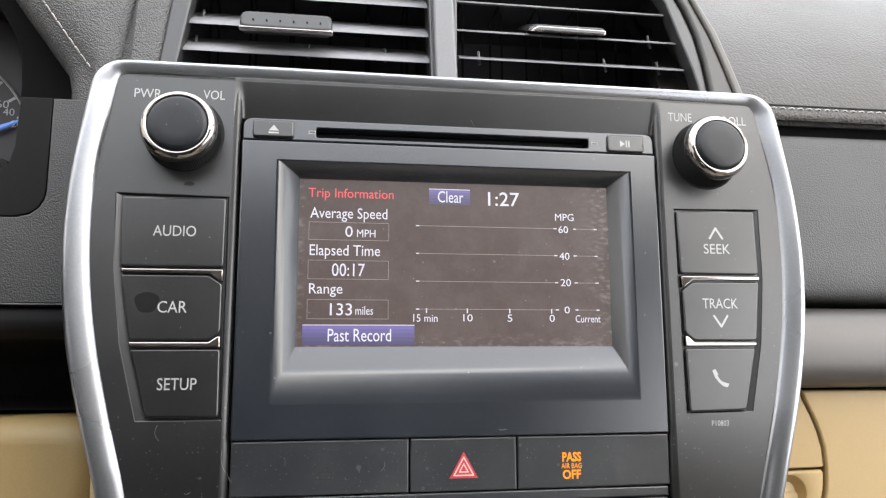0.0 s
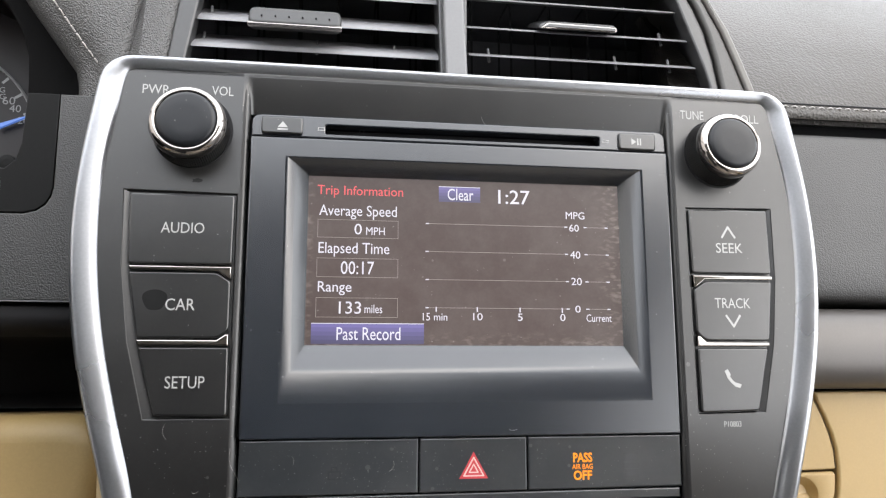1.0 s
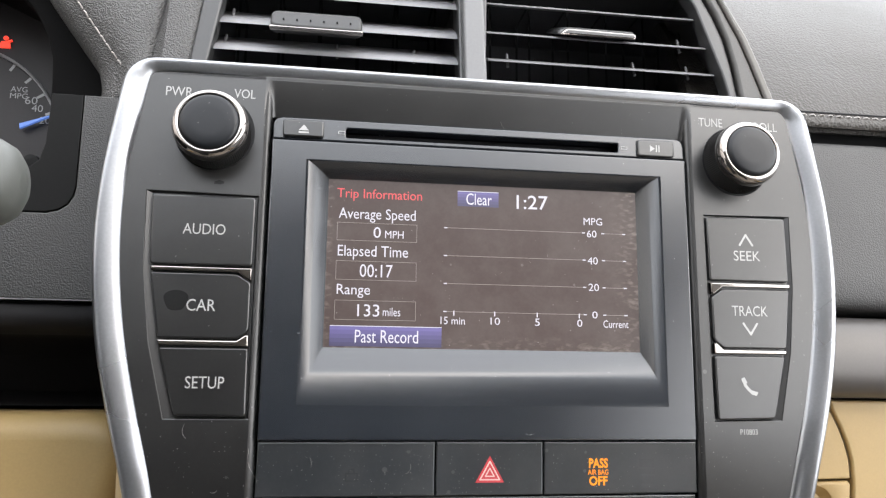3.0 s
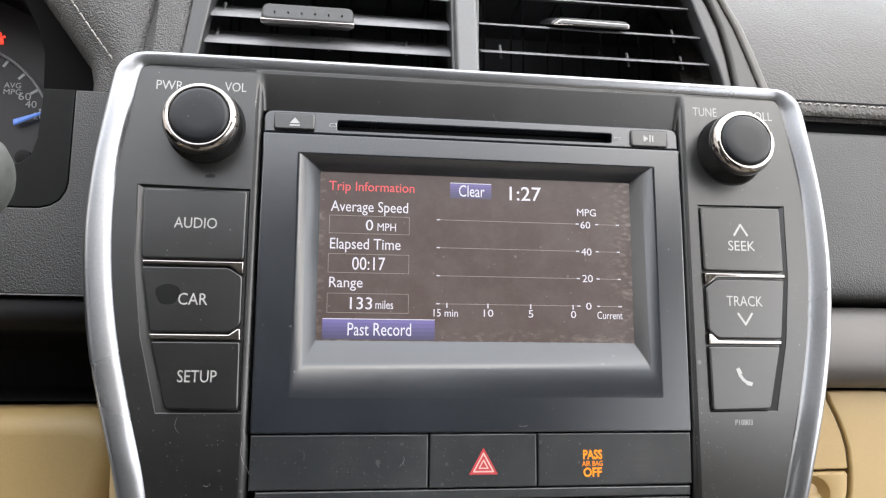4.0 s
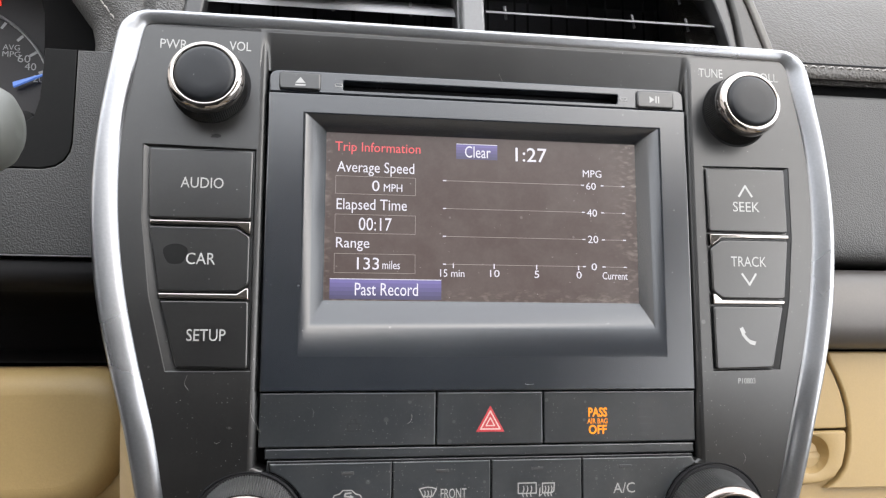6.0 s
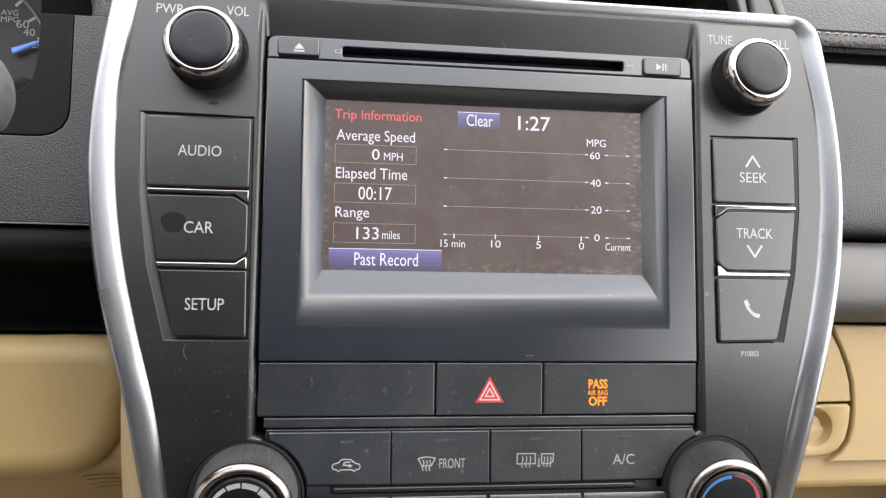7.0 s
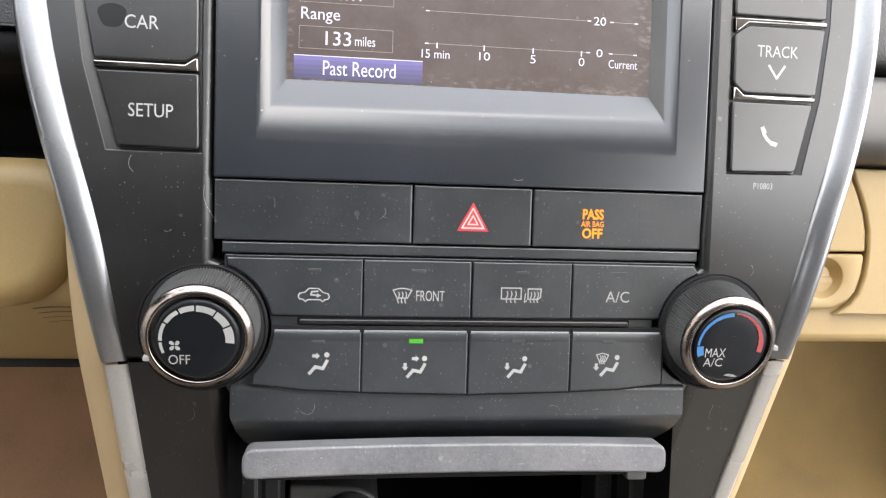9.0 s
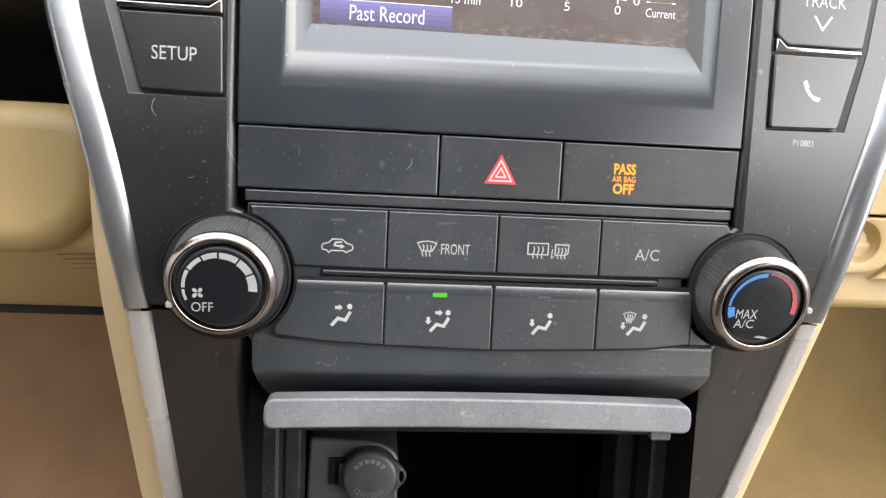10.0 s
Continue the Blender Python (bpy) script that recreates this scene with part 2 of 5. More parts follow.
# ---- mesh tools (millimetres in the plane of the stack, x and z; y into the dashboard) ----
def area(p):
    return 0.5 * sum(a[0] * b[1] - b[0] * a[1] for a, b in zip(p, p[1:] + p[:1]))


def ccw(p):
    p = [tuple(q) for q in p]
    return p if area(p) > 0 else p[::-1]


def offset(p, d):
    """The outline moved outwards by d (inwards: minus)."""
    out = []
    for k in range(len(p)):
        a, b, c = p[k - 1], p[k], p[(k + 1) % len(p)]
        n1, n2 = Vector((b[1] - a[1], a[0] - b[0])), Vector((c[1] - b[1], b[0] - c[0]))
        if n1.length < 1e-6 or n2.length < 1e-6:
            out.append(b)
            continue
        n1.normalize(), n2.normalize()
        s = (n1 + n2) / max(0.35, 1 + n1.dot(n2))
        out.append((b[0] + d * s.x, b[1] + d * s.y))
    return out


def rounded(p, r, n=4):
    """The outline with its corners rounded; r is one radius or one for each corner."""
    p = [tuple(q) for q in p]
    rs = list(r) if isinstance(r, (list, tuple)) else [r] * len(p)
    if area(p) < 0:
        p, rs = p[::-1], rs[::-1]
    out = []
    for k in range(len(p)):
        a, b, c = Vector(p[k - 1]), Vector(p[k]), Vector(p[(k + 1) % len(p)])
        u, v = (a - b), (c - b)
        rr = min(rs[k], 0.45 * u.length, 0.45 * v.length)
        if rr < 1e-3:
            out.append(tuple(b))
            continue
        u.normalize(), v.normalize()
        for i in range(n + 1):
            t = i / n
            q = b + u * rr * (1 - t) ** 2 + v * rr * t**2
            out.append(tuple(q))
    return out


def rect(x0, x1, z0, z1, r=0.0, n=4):
    p = [(x0, z0), (x1, z0), (x1, z1), (x0, z1)]
    return rounded(p, r, n) if r else p


def arc(cx, cz, r, a0, a1, n=16):
    return [(cx + r * math.cos(radians(a0 + (a1 - a0) * i / n)), cz + r * math.sin(radians(a0 + (a1 - a0) * i / n))) for i in range(n + 1)]


def sector(cx, cz, r0, r1, a0, a1, n=12):
    return ccw(arc(cx, cz, r1, a0, a1, n) + arc(cx, cz, r0, a1, a0, n))


def ring_of(bm, pts):
    return [bm.verts.new((x * 0.001, y * 0.001, z * 0.001)) for x, y, z in pts]


def skin(bm, a, b, closed=True):
    k = len(a)
    for i in range(k if closed else k - 1):
        j = (i + 1) % k
        bm.faces.new((a[i], a[j], b[j], b[i]))


def slab(outer, y0, y1, c=0.5, holes=(), n=3, bm=None):
    """A plate with the outline outer, from y0 (its face) back to y1, its edge rounded by c. holes: (outline, depth, edge, outline at the bottom), or a list of (outline, depth)."""
    own = bm is None
    bm = bm or bmesh.new()
    outer = ccw(outer)
    loops = []
    if c > 0:
        for i in range(n + 1):
            a = radians(90 * i / n)
            loops.append((offset(outer, -c * (1 - math.sin(a))), y0 + c * (1 - math.cos(a))))
    else:
        loops.append((outer, y0))
    loops.append((outer, y1))
    rings = [ring_of(bm, [(x, y, z) for x, z in p]) for p, y in loops]
    for a, b in zip(rings, rings[1:]):
        skin(bm, a, b)
    front = [rings[0]]
    for hole in holes:
        if isinstance(hole, list):
            hl = [(ccw(p), y0 + d) for p, d in hole]
        else:
            p, depth, edge = hole[0], hole[1], hole[2]
            p = ccw(p)
            bottom = ccw(hole[3]) if len(hole) > 3 else p
            hl = [(offset(p, edge), y0), (offset(p, edge * 0.3), y0 + edge * 0.3), (p, y0 + edge), (bottom, y0 + depth)]
        hr = [ring_of(bm, [(x, y, z) for x, z in q]) for q, y in hl]
        for a, b in zip(hr, hr[1:]):
            skin(bm, a, b)
        if not isinstance(hole, list) and len(hole) > 3:
            bm.faces.new(hr[-1])
        front.append(hr[0])
    if holes:
        edges = [bm.edges.get((r[i], r[(i + 1) % len(r)])) for r in front for i in range(len(r))]
        bmesh.ops.triangle_fill(bm, use_beauty=True, use_dissolve=False, edges=edges, normal=(0, -1, 0))
    else:
        bm.faces.new(rings[0])
    if not holes:
        bm.faces.new(rings[-1][::-1])
    if own:
        bmesh.ops.recalc_face_normals(bm, faces=bm.faces)
    return bm


def slabs(items):
    bm = bmesh.new()
    for args in items:
        slab(*args[:3], **(args[3] if len(args) > 3 else {}), bm=bm)
    bmesh.ops.recalc_face_normals(bm, faces=bm.faces)
    return bm


def loft(sections, closed=False, cap=False):
    """A skin through sections, each a list of (x, y, z)."""
    bm = bmesh.new()
    rings = [ring_of(bm, s) for s in sections]
    for a, b in zip(rings, rings[1:]):
        skin(bm, a, b, closed)
    if cap:
        bm.faces.new(rings[0])
        bm.faces.new(rings[-1][::-1])
    bmesh.ops.recalc_face_normals(bm, faces=bm.faces)
    return bm


def along(profile, x0, x1, thick=6.0, lift=None):
    """A moulding: the profile (y, z) drawn out in x, with thickness behind it."""
    stations = [x0 + (x1 - x0) * i / 6 for i in range(7)]
    back = [(y + thick, z) for y, z in profile[::-1]]
    f = lift or (lambda x: 0.0)
    return loft([[(x, y + f(x), z) for y, z in profile + back] for x in stations], closed=True, cap=True)


def lathe(profile, cx, cz, n=56, teeth=0, bite=0.0):
    """A body of revolution round an axis square to the stack: profile of (radius, y) from the face backwards."""
    bm = bmesh.new()
    rings = []
    for r, y in profile:
        rings.append(ring_of(bm, [(cx + (r - (bite if teeth and k % 2 else 0)) * math.cos(math.tau * k / n), y, cz + (r - (bite if teeth and k % 2 else 0)) * math.sin(math.tau * k / n)) for k in range(n)]))
    for a, b in zip(rings, rings[1:]):
        skin(bm, a, b)
    bm.faces.new(rings[0])
    bm.faces.new(rings[-1][::-1])
    bmesh.ops.recalc_face_normals(bm, faces=bm.faces)
    return bm


def tube(pts, r, n=8):
    """A round bar through points (x, y, z), ends closed."""
    sections = []
    for i, p in enumerate(pts):
        d = (Vector(pts[min(i + 1, len(pts) - 1)]) - Vector(pts[max(i - 1, 0)])).normalized()
        side = d.cross(Vector((0.1, 1, 0.2))).normalized()
        up = side.cross(d)
        sections.append([tuple(Vector(p) + r * (math.cos(math.tau * k / n) * side + math.sin(math.tau * k / n) * up)) for k in range(n)])
    return loft(sections, closed=True, cap=True)


def sheared(bm, s, z0):
    """Leans a mesh: y grows by s for each unit below z0."""
    for v in bm.verts:
        v.co.y += s * (z0 * 0.001 - v.co.z)
    return bm


def climbing(bm, s, y0):
    """Leans a mesh: z grows by s for each unit behind y0."""
    for v in bm.verts:
        v.co.z += s * (v.co.y - y0 * 0.001)
    return bm


BREAK, FALL = -131.0, 0.60
CURVES, HELD = {}, []


def flat(z):
    return 0.0


def column_curve(z):
    """How far the side columns fall back below the display."""
    if z > BREAK:
        return 0.0032 * max(0.0, -55 - z) ** 2
    return 18.5 + FALL * (BREAK - z)


def panel_curve(z):
    """How far the switches and the climate panel fall back."""
    u = max(0.0, -64 - z)
    return 0.25 * u - 0.0011 * u * u


def lid_curve(z):
    return 2.0


def bin_curve(z):
    return 12.0


def shaped(x, y, z, curve=flat):
    """From the flat layout to the car: the panels widen towards their top, lean, and fall back along a curve at their foot."""
    a, b, c = x / 100, y / 100, z / 100
    x += -0.69 - 0.55 * a + 1.79 * c + 1.2 * b + 2.58 * a * c + 0.385 * a * a + 0.9 * a * b - 0.45 * b * c
    z += 0.22 - 0.11 * a + 0.77 * c + 7.45 * b + 0.43 * a * c + 2.22 * c * c + 0.35 * b * c - 0.65 * b * b
    d = curve(z + (z + 88) * min(curve(z), 18.5) / 262)
    k = min(d, 18.5) / 262
    return x + (x + 50) * k, y + d, z + (z + 88) * k


def curve_of(parent):
    while parent is not None and parent not in CURVES:
        parent = parent.parent
    return CURVES.get(parent, flat)


def seated(co, curve):
    """A vertex of the layout, in metres, moved to its place in the car; what is held stays rigid round its centre."""
    x, y, z = (v * 1000 for v in co)
    if HELD:
        cx, cz, scale = HELD[-1]
        o = shaped(cx, 0, cz, curve)
        x, y, z = o[0] + (x - cx) * scale, o[1] + y, o[2] + (z - cz) * scale
    else:
        x, y, z = shaped(x, y, z, curve)
    return Vector((x, y, z)) * 0.001


def part(name, bm, mat, parent, label="", smooth=42.0, m=None, curve=None, true=False):
    """One mesh object under a thing or a part. true: its outline is given as it stands, and only falls back with the curve."""
    me = bpy.data.meshes.new(name)
    bm.normal_update()
    for f in bm.faces:
        f.smooth = abs(f.normal.y) < 0.9999
    if parent is not None and m is None or m is STACK:
        curve = curve or curve_of(parent)
        if curve in (column_curve, panel_curve) and not HELD:
            top, foot = max(v.co.z for v in bm.verts), min(v.co.z for v in bm.verts)
            for k in range(36, 133):
                if foot < -0.0015 * k < top and foot < top - 0.006:
                    bmesh.ops.bisect_plane(bm, geom=bm.verts[:] + bm.edges[:] + bm.faces[:], plane_co=(0, 0, -0.0015 * k), plane_no=(0, 0, 1))
        for v in bm.verts:
            v.co = v.co + Vector((0, 0.001 * curve(v.co.z * 1000), 0)) if true else seated(v.co, curve)
        bm.normal_update()
    for e in bm.edges:
        if len(e.link_faces) == 2:
            turn, sizes = e.calc_face_angle(0.0), sorted(f.calc_area() for f in e.link_faces)
            e.smooth = turn < radians(smooth) and not (turn > radians(7) and sizes[1] > 8 * sizes[0])
        else:
            e.smooth = False
    bm.to_mesh(me)
    bm.free()
    me.materials.append(mat)
    ob = new(name, me)
    ob.parent = parent
    if m is not None:
        ob.matrix_basis = m
    if label:
        tagged(ob, label)
    return ob


def thing(name, label, category, group="", kind="", m=STACK, curve=flat):
    ob = new(name)
    CURVES[ob] = curve
    ob.empty_display_size = 0.02
    ob.matrix_basis = m
    return tagged(ob, label, category, group, kind)


def text(name, body, box, y, mat, parent, bold=0.0, label="", turn=None):
    """Flat lettering that fills the box (x0, x1, z0, z1)."""
    cu = bpy.data.curves.new(name, "FONT")
    cu.body, cu.offset, cu.resolution_u = body, bold, 3
    tmp = bpy.data.objects.new(name, cu)
    scene.collection.objects.link(tmp)
    me = bpy.data.meshes.new_from_object(tmp.evaluated_get(bpy.context.evaluated_depsgraph_get()))
    bpy.data.objects.remove(tmp)
    bpy.data.curves.remove(cu)
    xs, zs = [v.co.x for v in me.vertices], [v.co.y for v in me.vertices]
    x0, x1, z0, z1 = box
    for v in me.vertices:
        px = x0 + (v.co.x - min(xs)) / (max(xs) - min(xs)) * (x1 - x0)
        pz = z0 + (v.co.y - min(zs)) / (max(zs) - min(zs)) * (z1 - z0)
        if turn:
            px, pz = turn(px, pz)
        v.co = seated((px * 0.001, y * 0.001, pz * 0.001), curve_of(parent))
    me.name = name
    me.materials.clear()
    me.materials.append(mat)
    ob = new(name, me)
    ob.parent = parent
    if label:
        tagged(ob, label)
    return ob


def stroke(pts, w, closed=False):
    """The outlines of a line of width w, segment by segment."""
    out = []
    pairs = list(zip(pts, pts[1:])) + ([(pts[-1], pts[0])] if closed else [])
    for a, b in pairs:
        d = (Vector(b) - Vector(a)).normalized()
        s = Vector((-d.y, d.x)) * w / 2
        e = d * w * 0.35
        A, B = Vector(a) - e, Vector(b) + e
        out.append(ccw([tuple(A + s), tuple(A - s), tuple(B - s), tuple(B + s)]))
    return out


def printed(name, shapes, y, mat, parent, label=""):
    """Flat print: outlines laid a hair over the surface at y."""
    bm = bmesh.new()
    for i, p in enumerate(shapes):
        p = ccw(p)
        bm.faces.new(ring_of(bm, [(x, y - 0.10 - 0.004 * (i % 5), z) for x, z in p]))
    return part(name, bm, mat, parent, label)


def ringlathe(loop, cx, cz, n=64):
    """A ring: a closed outline of (radius, y) turned round an axis square to the stack."""
    secs = [[(cx + r * math.cos(math.tau * k / n), y, cz + r * math.sin(math.tau * k / n)) for r, y in loop] for k in range(n)]
    bm = bmesh.new()
    rings = [ring_of(bm, s) for s in secs]
    for a, b in zip(rings, rings[1:] + rings[:1]):
        skin(bm, a, b)
    bmesh.ops.recalc_face_normals(bm, faces=bm.faces)
    return bm


def smooth_line(pts, n=4):
    """More points along a line of points (Catmull-Rom)."""
    out = []
    for i in range(len(pts) - 1):
        p0, p1, p2, p3 = (Vector(pts[max(0, min(len(pts) - 1, i + k))]) for k in (-1, 0, 1, 2))
        for j in range(n):
            t = j / n
            out.append(tuple(0.5 * (2 * p1 + (p2 - p0) * t + (2 * p0 - 5 * p1 + 4 * p2 - p3) * t * t + (3 * p1 - p0 - 3 * p2 + p3) * t**3)))
    return out + [tuple(pts[-1])]


def mirrored(p):
    return [(-x, z) for x, z in p]


# ---- the car's shell: floor, firewall, doors, roof (millimetres in the car, z up from the floor) ----
def block(x0, x1, y0, y1, z0, z1):
    return loft([[(x, y, z) for y, z in ((y0, z0), (y1, z0), (y1, z1), (y0, z1))] for x in (x0, x1)], closed=True, cap=True)


def shell(name, bm, mat, label, category):
    return tagged(part(name, bm, mat, None), label, category, kind="structure")


floor_line = [(-120, 0), (180, 0), (330, 60), (450, 230), (500, 420), (520, 640), (560, 760)]
sec = [(y, z) for y, z in floor_line] + [(y + 25, z - 25) for y, z in floor_line[::-1]]
shell("floor", loft([[(x, y, z) for y, z in sec] for x in (-740, -300, 0)], closed=True, cap=True), CARPET, "brown cut-pile carpet over the driver's footwell and toe board", "floor")
shell("floor_passenger", loft([[(x, y, z) for y, z in sec] for x in (0.5, 300, 740)], closed=True, cap=True), CARPETWARM, "carpet over the passenger's footwell and toe board, tinted ochre for warmer light", "floor")
shell("floor_rear", block(20, 740, -2200, -120, -25, -1), SEATTAN, "tan floor below the passenger's seat", "floor")
shell("floor_driver", block(-740, 20, -2200, -120, -25, -1), REARFLOOR, "beige floor below the driver's seat", "floor")
# sills only: both doors are left out so side light reaches the stack
shell("wall_left", block(-800, -740, -2200, 600, -25, 150), TAN, "tan door sill beside the driver's footwell", "door sill")
shell("wall_right", block(740, 800, -2200, 600, -25, 110), TAN, "low tan door sill, the passenger's door left out to admit light", "door sill")
# cowl panels added out of sight to keep doorway light off the toe boards
for side, s in (("left", -1), ("right", 1)):
    shell("wall_cowl_" + side, block(*sorted((s * 738, s * 700)), 150, 640, 0, 740), TAN, "unseen tan cowl panel added to darken the footwell", "cowl panel")
for side, s in (("left", -1), ("right", 1)):
    shell("pillar_" + side, loft([[(s * x, y, z) for y, z in ((-1500, 110), (-1400, 110), (-1420, 1150), (-1480, 1150))] for x in (690, 740)], closed=True, cap=True), HEADLINER, "beige pillar between the side windows", "pillar")
    shell("windshield_pillar_" + side, tube([(s * 740, 600, 780), (s * 690, 120, 1000), (s * 620, -410, 1165)], 35), HEADLINER, "beige pillar beside the windscreen", "pillar")
    shell("roof_rail_" + side, loft([[(s * x, y, z) for y, z in ((-2100, 1150), (-400, 1160), (-400, 1200), (-2100, 1190))] for x in ((600, 700) if s < 0 else (552, 590))], closed=True, cap=True), HEADLINER, "beige roof rail over the side windows", "roof rail")
shell("ceiling", block(-640, 550, -2100, -445, 1165, 1200), HEADLINER, "pale cloth headliner over the seats", "headliner")
shell("wall_rear", block(-740, 740, -2200, -2140, 0, 760), SEATTAN, "tan wall closing the cabin below the rear window", "rear wall")
# unseen stand-ins for seats and console, placed to block light and shape reflections
shell("wall_driver", block(-740, -60, -560, -500, 430, 920), SEATWALL, "unseen dark wall added behind the driver's side to darken reflections", "rear wall")
shell("wall_driver_low", block(-740, -420, -560, -500, 0, 428), SEATTAN, "unseen tan wall added low on the driver's side to brighten reflections", "rear wall")
shell("wall_driver_inner", block(-418, -172, -560, -500, 0, 428), SEATWALL, "unseen dark wall added beside the console to darken reflections", "rear wall")
shell("wall_seat", block(-60, 330, -960, -900, 0, 1160), SEATWALL, "unseen dark wall added between the seats to block rear light", "rear wall")
shell("wall_passenger", block(330, 740, -960, -900, 0, 950), SEATTAN, "unseen tan wall added behind the passenger's side to block rear light", "rear wall")
shell("wall_console", block(-170, 170, -900, -110, 0, 290), CONSOLE, "unseen brown block added between the seats at knee height to tune reflections", "console wall")
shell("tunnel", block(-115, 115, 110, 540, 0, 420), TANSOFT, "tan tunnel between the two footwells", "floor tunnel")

# outside: the lot, and the building that stands along the driver's side
shell("ground", block(-200000, 200000, -200000, 200000, -420, -320), ASPHALT, "dark asphalt lot around the car", "ground")
shell("building_wall", block(-4400, -4000, -30000, 30000, -330, 4100), BUILDING, "pale building wall beside the parked car", "building wall")

# ---- dashboard ----
dash = thing("dashboard", "black grained vinyl dashboard with stitched pad and tan lower half", "dashboard")
crest = [(32, 84.8), (30.6, 87), (31, 90), (33, 97), (37, 108), (44, 122), (55, 140), (75, 163), (110, 197), (150, 228), (202, 264), (300, 328), (480, 430)]
crest = smooth_line(crest, 3)
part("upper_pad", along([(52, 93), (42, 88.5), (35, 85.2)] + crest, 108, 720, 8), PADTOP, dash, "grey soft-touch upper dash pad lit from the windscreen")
lower = smooth_line([(44, 78), (35.5, 77.3), (33, 74.5), (31.5, 60), (30.5, 40), (30.5, 20), (31, 5), (33, -5), (37, -8.4), (46, -9.5)], 3)
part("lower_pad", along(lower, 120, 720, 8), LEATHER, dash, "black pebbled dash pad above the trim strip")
strip = smooth_line([(44, -11), (34, -12.5), (28, -16.5), (25, -24), (24.5, -33), (26, -42), (30.5, -48), (37, -50.3), (46, -51)], 3)
part("trim_strip", along(strip, 120, 720, 8), STRIP, dash, "smooth taupe metallic trim strip")
part("dash_core", along([(52, 104), (54, 90), (56, 40), (62, -10), (62, -60), (70, -112), (120, -122)], 100, 725, 60), DARK, dash)
part("dash_core", along([(130, 150), (130, 60), (112, 20), (112, -30), (104, -60), (100, -125), (120, -150)], -725, -134, 60), DARK, dash)
part("dash_top", along(smooth_line([(70, 162), (110, 195), (150, 222), (202, 250), (300, 302), (480, 400)], 2), -720, 110, 10), PADTOP, dash)


def stitches(name, pts, step, length, parent):
    """A row of single stitches along a line of points (x, y, z)."""
    pts = [Vector(p) for p in pts]
    run, k = 0.0, 0
    total = sum((b - a).length for a, b in zip(pts, pts[1:]))
    while run + length < total:
        seg, r = 0, run
        while r > (pts[seg + 1] - pts[seg]).length:
            r -= (pts[seg + 1] - pts[seg]).length
            seg += 1
        d = (pts[seg + 1] - pts[seg]).normalized()
        a = pts[seg] + d * r
        mid = a + d * length * 0.5 + Vector((0, -0.75, 0.35))
        part(name, tube([tuple(a + Vector((0, 0.3, 0))), tuple(mid), tuple(a + d * length + Vector((0, 0.3, 0)))], 0.36, 6), THREAD, parent)
        run += step
        k += 1


pad_seam = part("seam", tube([(140, 31.6, 92.4), (500, 31.6, 92.4)], 0.55, 6), DARK, dash, "stitched seam of the upper pad")
stitches("stitch", [(142, 31.3, 90.6), (330, 31.3, 90.6)], 5.0, 4.1, pad_seam)
part("seam", tube([(140, 34.4, 76.2), (500, 34.4, 76.2)], 0.5, 6), DARK, dash, "tight dark seam under the pad's overhang")

# left of the stack: vinyl between the vents and the instruments
secs = []
for z in (78, 86, 94, 102, 110, 118, 126, 135, 146, 158):
    d = z - 93
    drop = 0.16 * max(0, d - 30)
    seam, c1, c2, st = -130 + 0.14 * d, -141.5 + 0.06 * d, -149 + 0.19 * d, -161 - 0.72 * d
    if z < 90:
        st = -160
    secs.append([(x, y + drop, z) for x, y in ((seam, 40), (seam, 21), (seam - 1.5, 19.6), (0.5 * (seam + c1), 18.6), (c1, 19.5), (c1 - 1.5, 21.5), (c2 + 1.5, 24), (c2, 22.5), (c2 - 2, 21.8), (0.5 * (c2 + st), 22.5), (st + 2.2, 26), (st, 28.2), (st - 3.5, 30), (st - 7, 32.5), (st - 10, 36.5), (st - 12, 42), (st - 13, 50))])
part("instrument_hood", loft([s for s in secs]), HOODVINYL, dash, "charcoal vinyl hood beside the instruments with a pale stitched seam")
hood_seam = part("seam", tube([(-160.4, 29.0, 93), (-200, 36, 148)], 0.4, 6), DARK, dash)
stitches("stitch", [(-159.8, 27.6, 91.5), (-165.8, 27.6, 99.5), (-172.3, 27.6, 108.5), (-179, 27.6, 118), (-186, 28.4, 128), (-194, 30, 139)], 4.6, 3.8, hood_seam)

corner = [(-174.7, 36), (-175.4, 32), (-177.5, 28.2), (-181, 25.6), (-186, 24.3)]
part("side_pad", slab([(-330, 24.3), (-330, -11.5), (-150, -12.5), (-150, 77.4), (-174.7, 77.4)] + corner, 28, 44, 0.7), LEATHER, dash, "black pebbled vinyl beside the instruments")
fr = [(-175.05, 36), (-175.75, 32.2), (-177.8, 28.5), (-181.2, 25.95), (-186, 24.65), (-330, 24.65), (-330, 43), (-202, 43), (-195, 43.8), (-191, 47.5), (-189, 55), (-188.2, 77.6), (-175.05, 77.6)]
part("instrument_frame", slab(fr, 28.4, 60, 0.5), SHELL, dash, "smooth dark grey instrument frame")
part("pad_edge", tube([(-330, 28.6, -11.9), (-150, 28.6, -12.5)], 0.45, 6), VENT, dash)
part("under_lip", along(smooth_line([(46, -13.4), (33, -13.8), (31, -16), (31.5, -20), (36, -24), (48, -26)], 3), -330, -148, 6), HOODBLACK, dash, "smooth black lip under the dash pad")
# the black colour also stands for the shade deep in the pocket
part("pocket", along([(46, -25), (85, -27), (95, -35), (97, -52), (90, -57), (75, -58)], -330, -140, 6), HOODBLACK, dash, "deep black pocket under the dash")

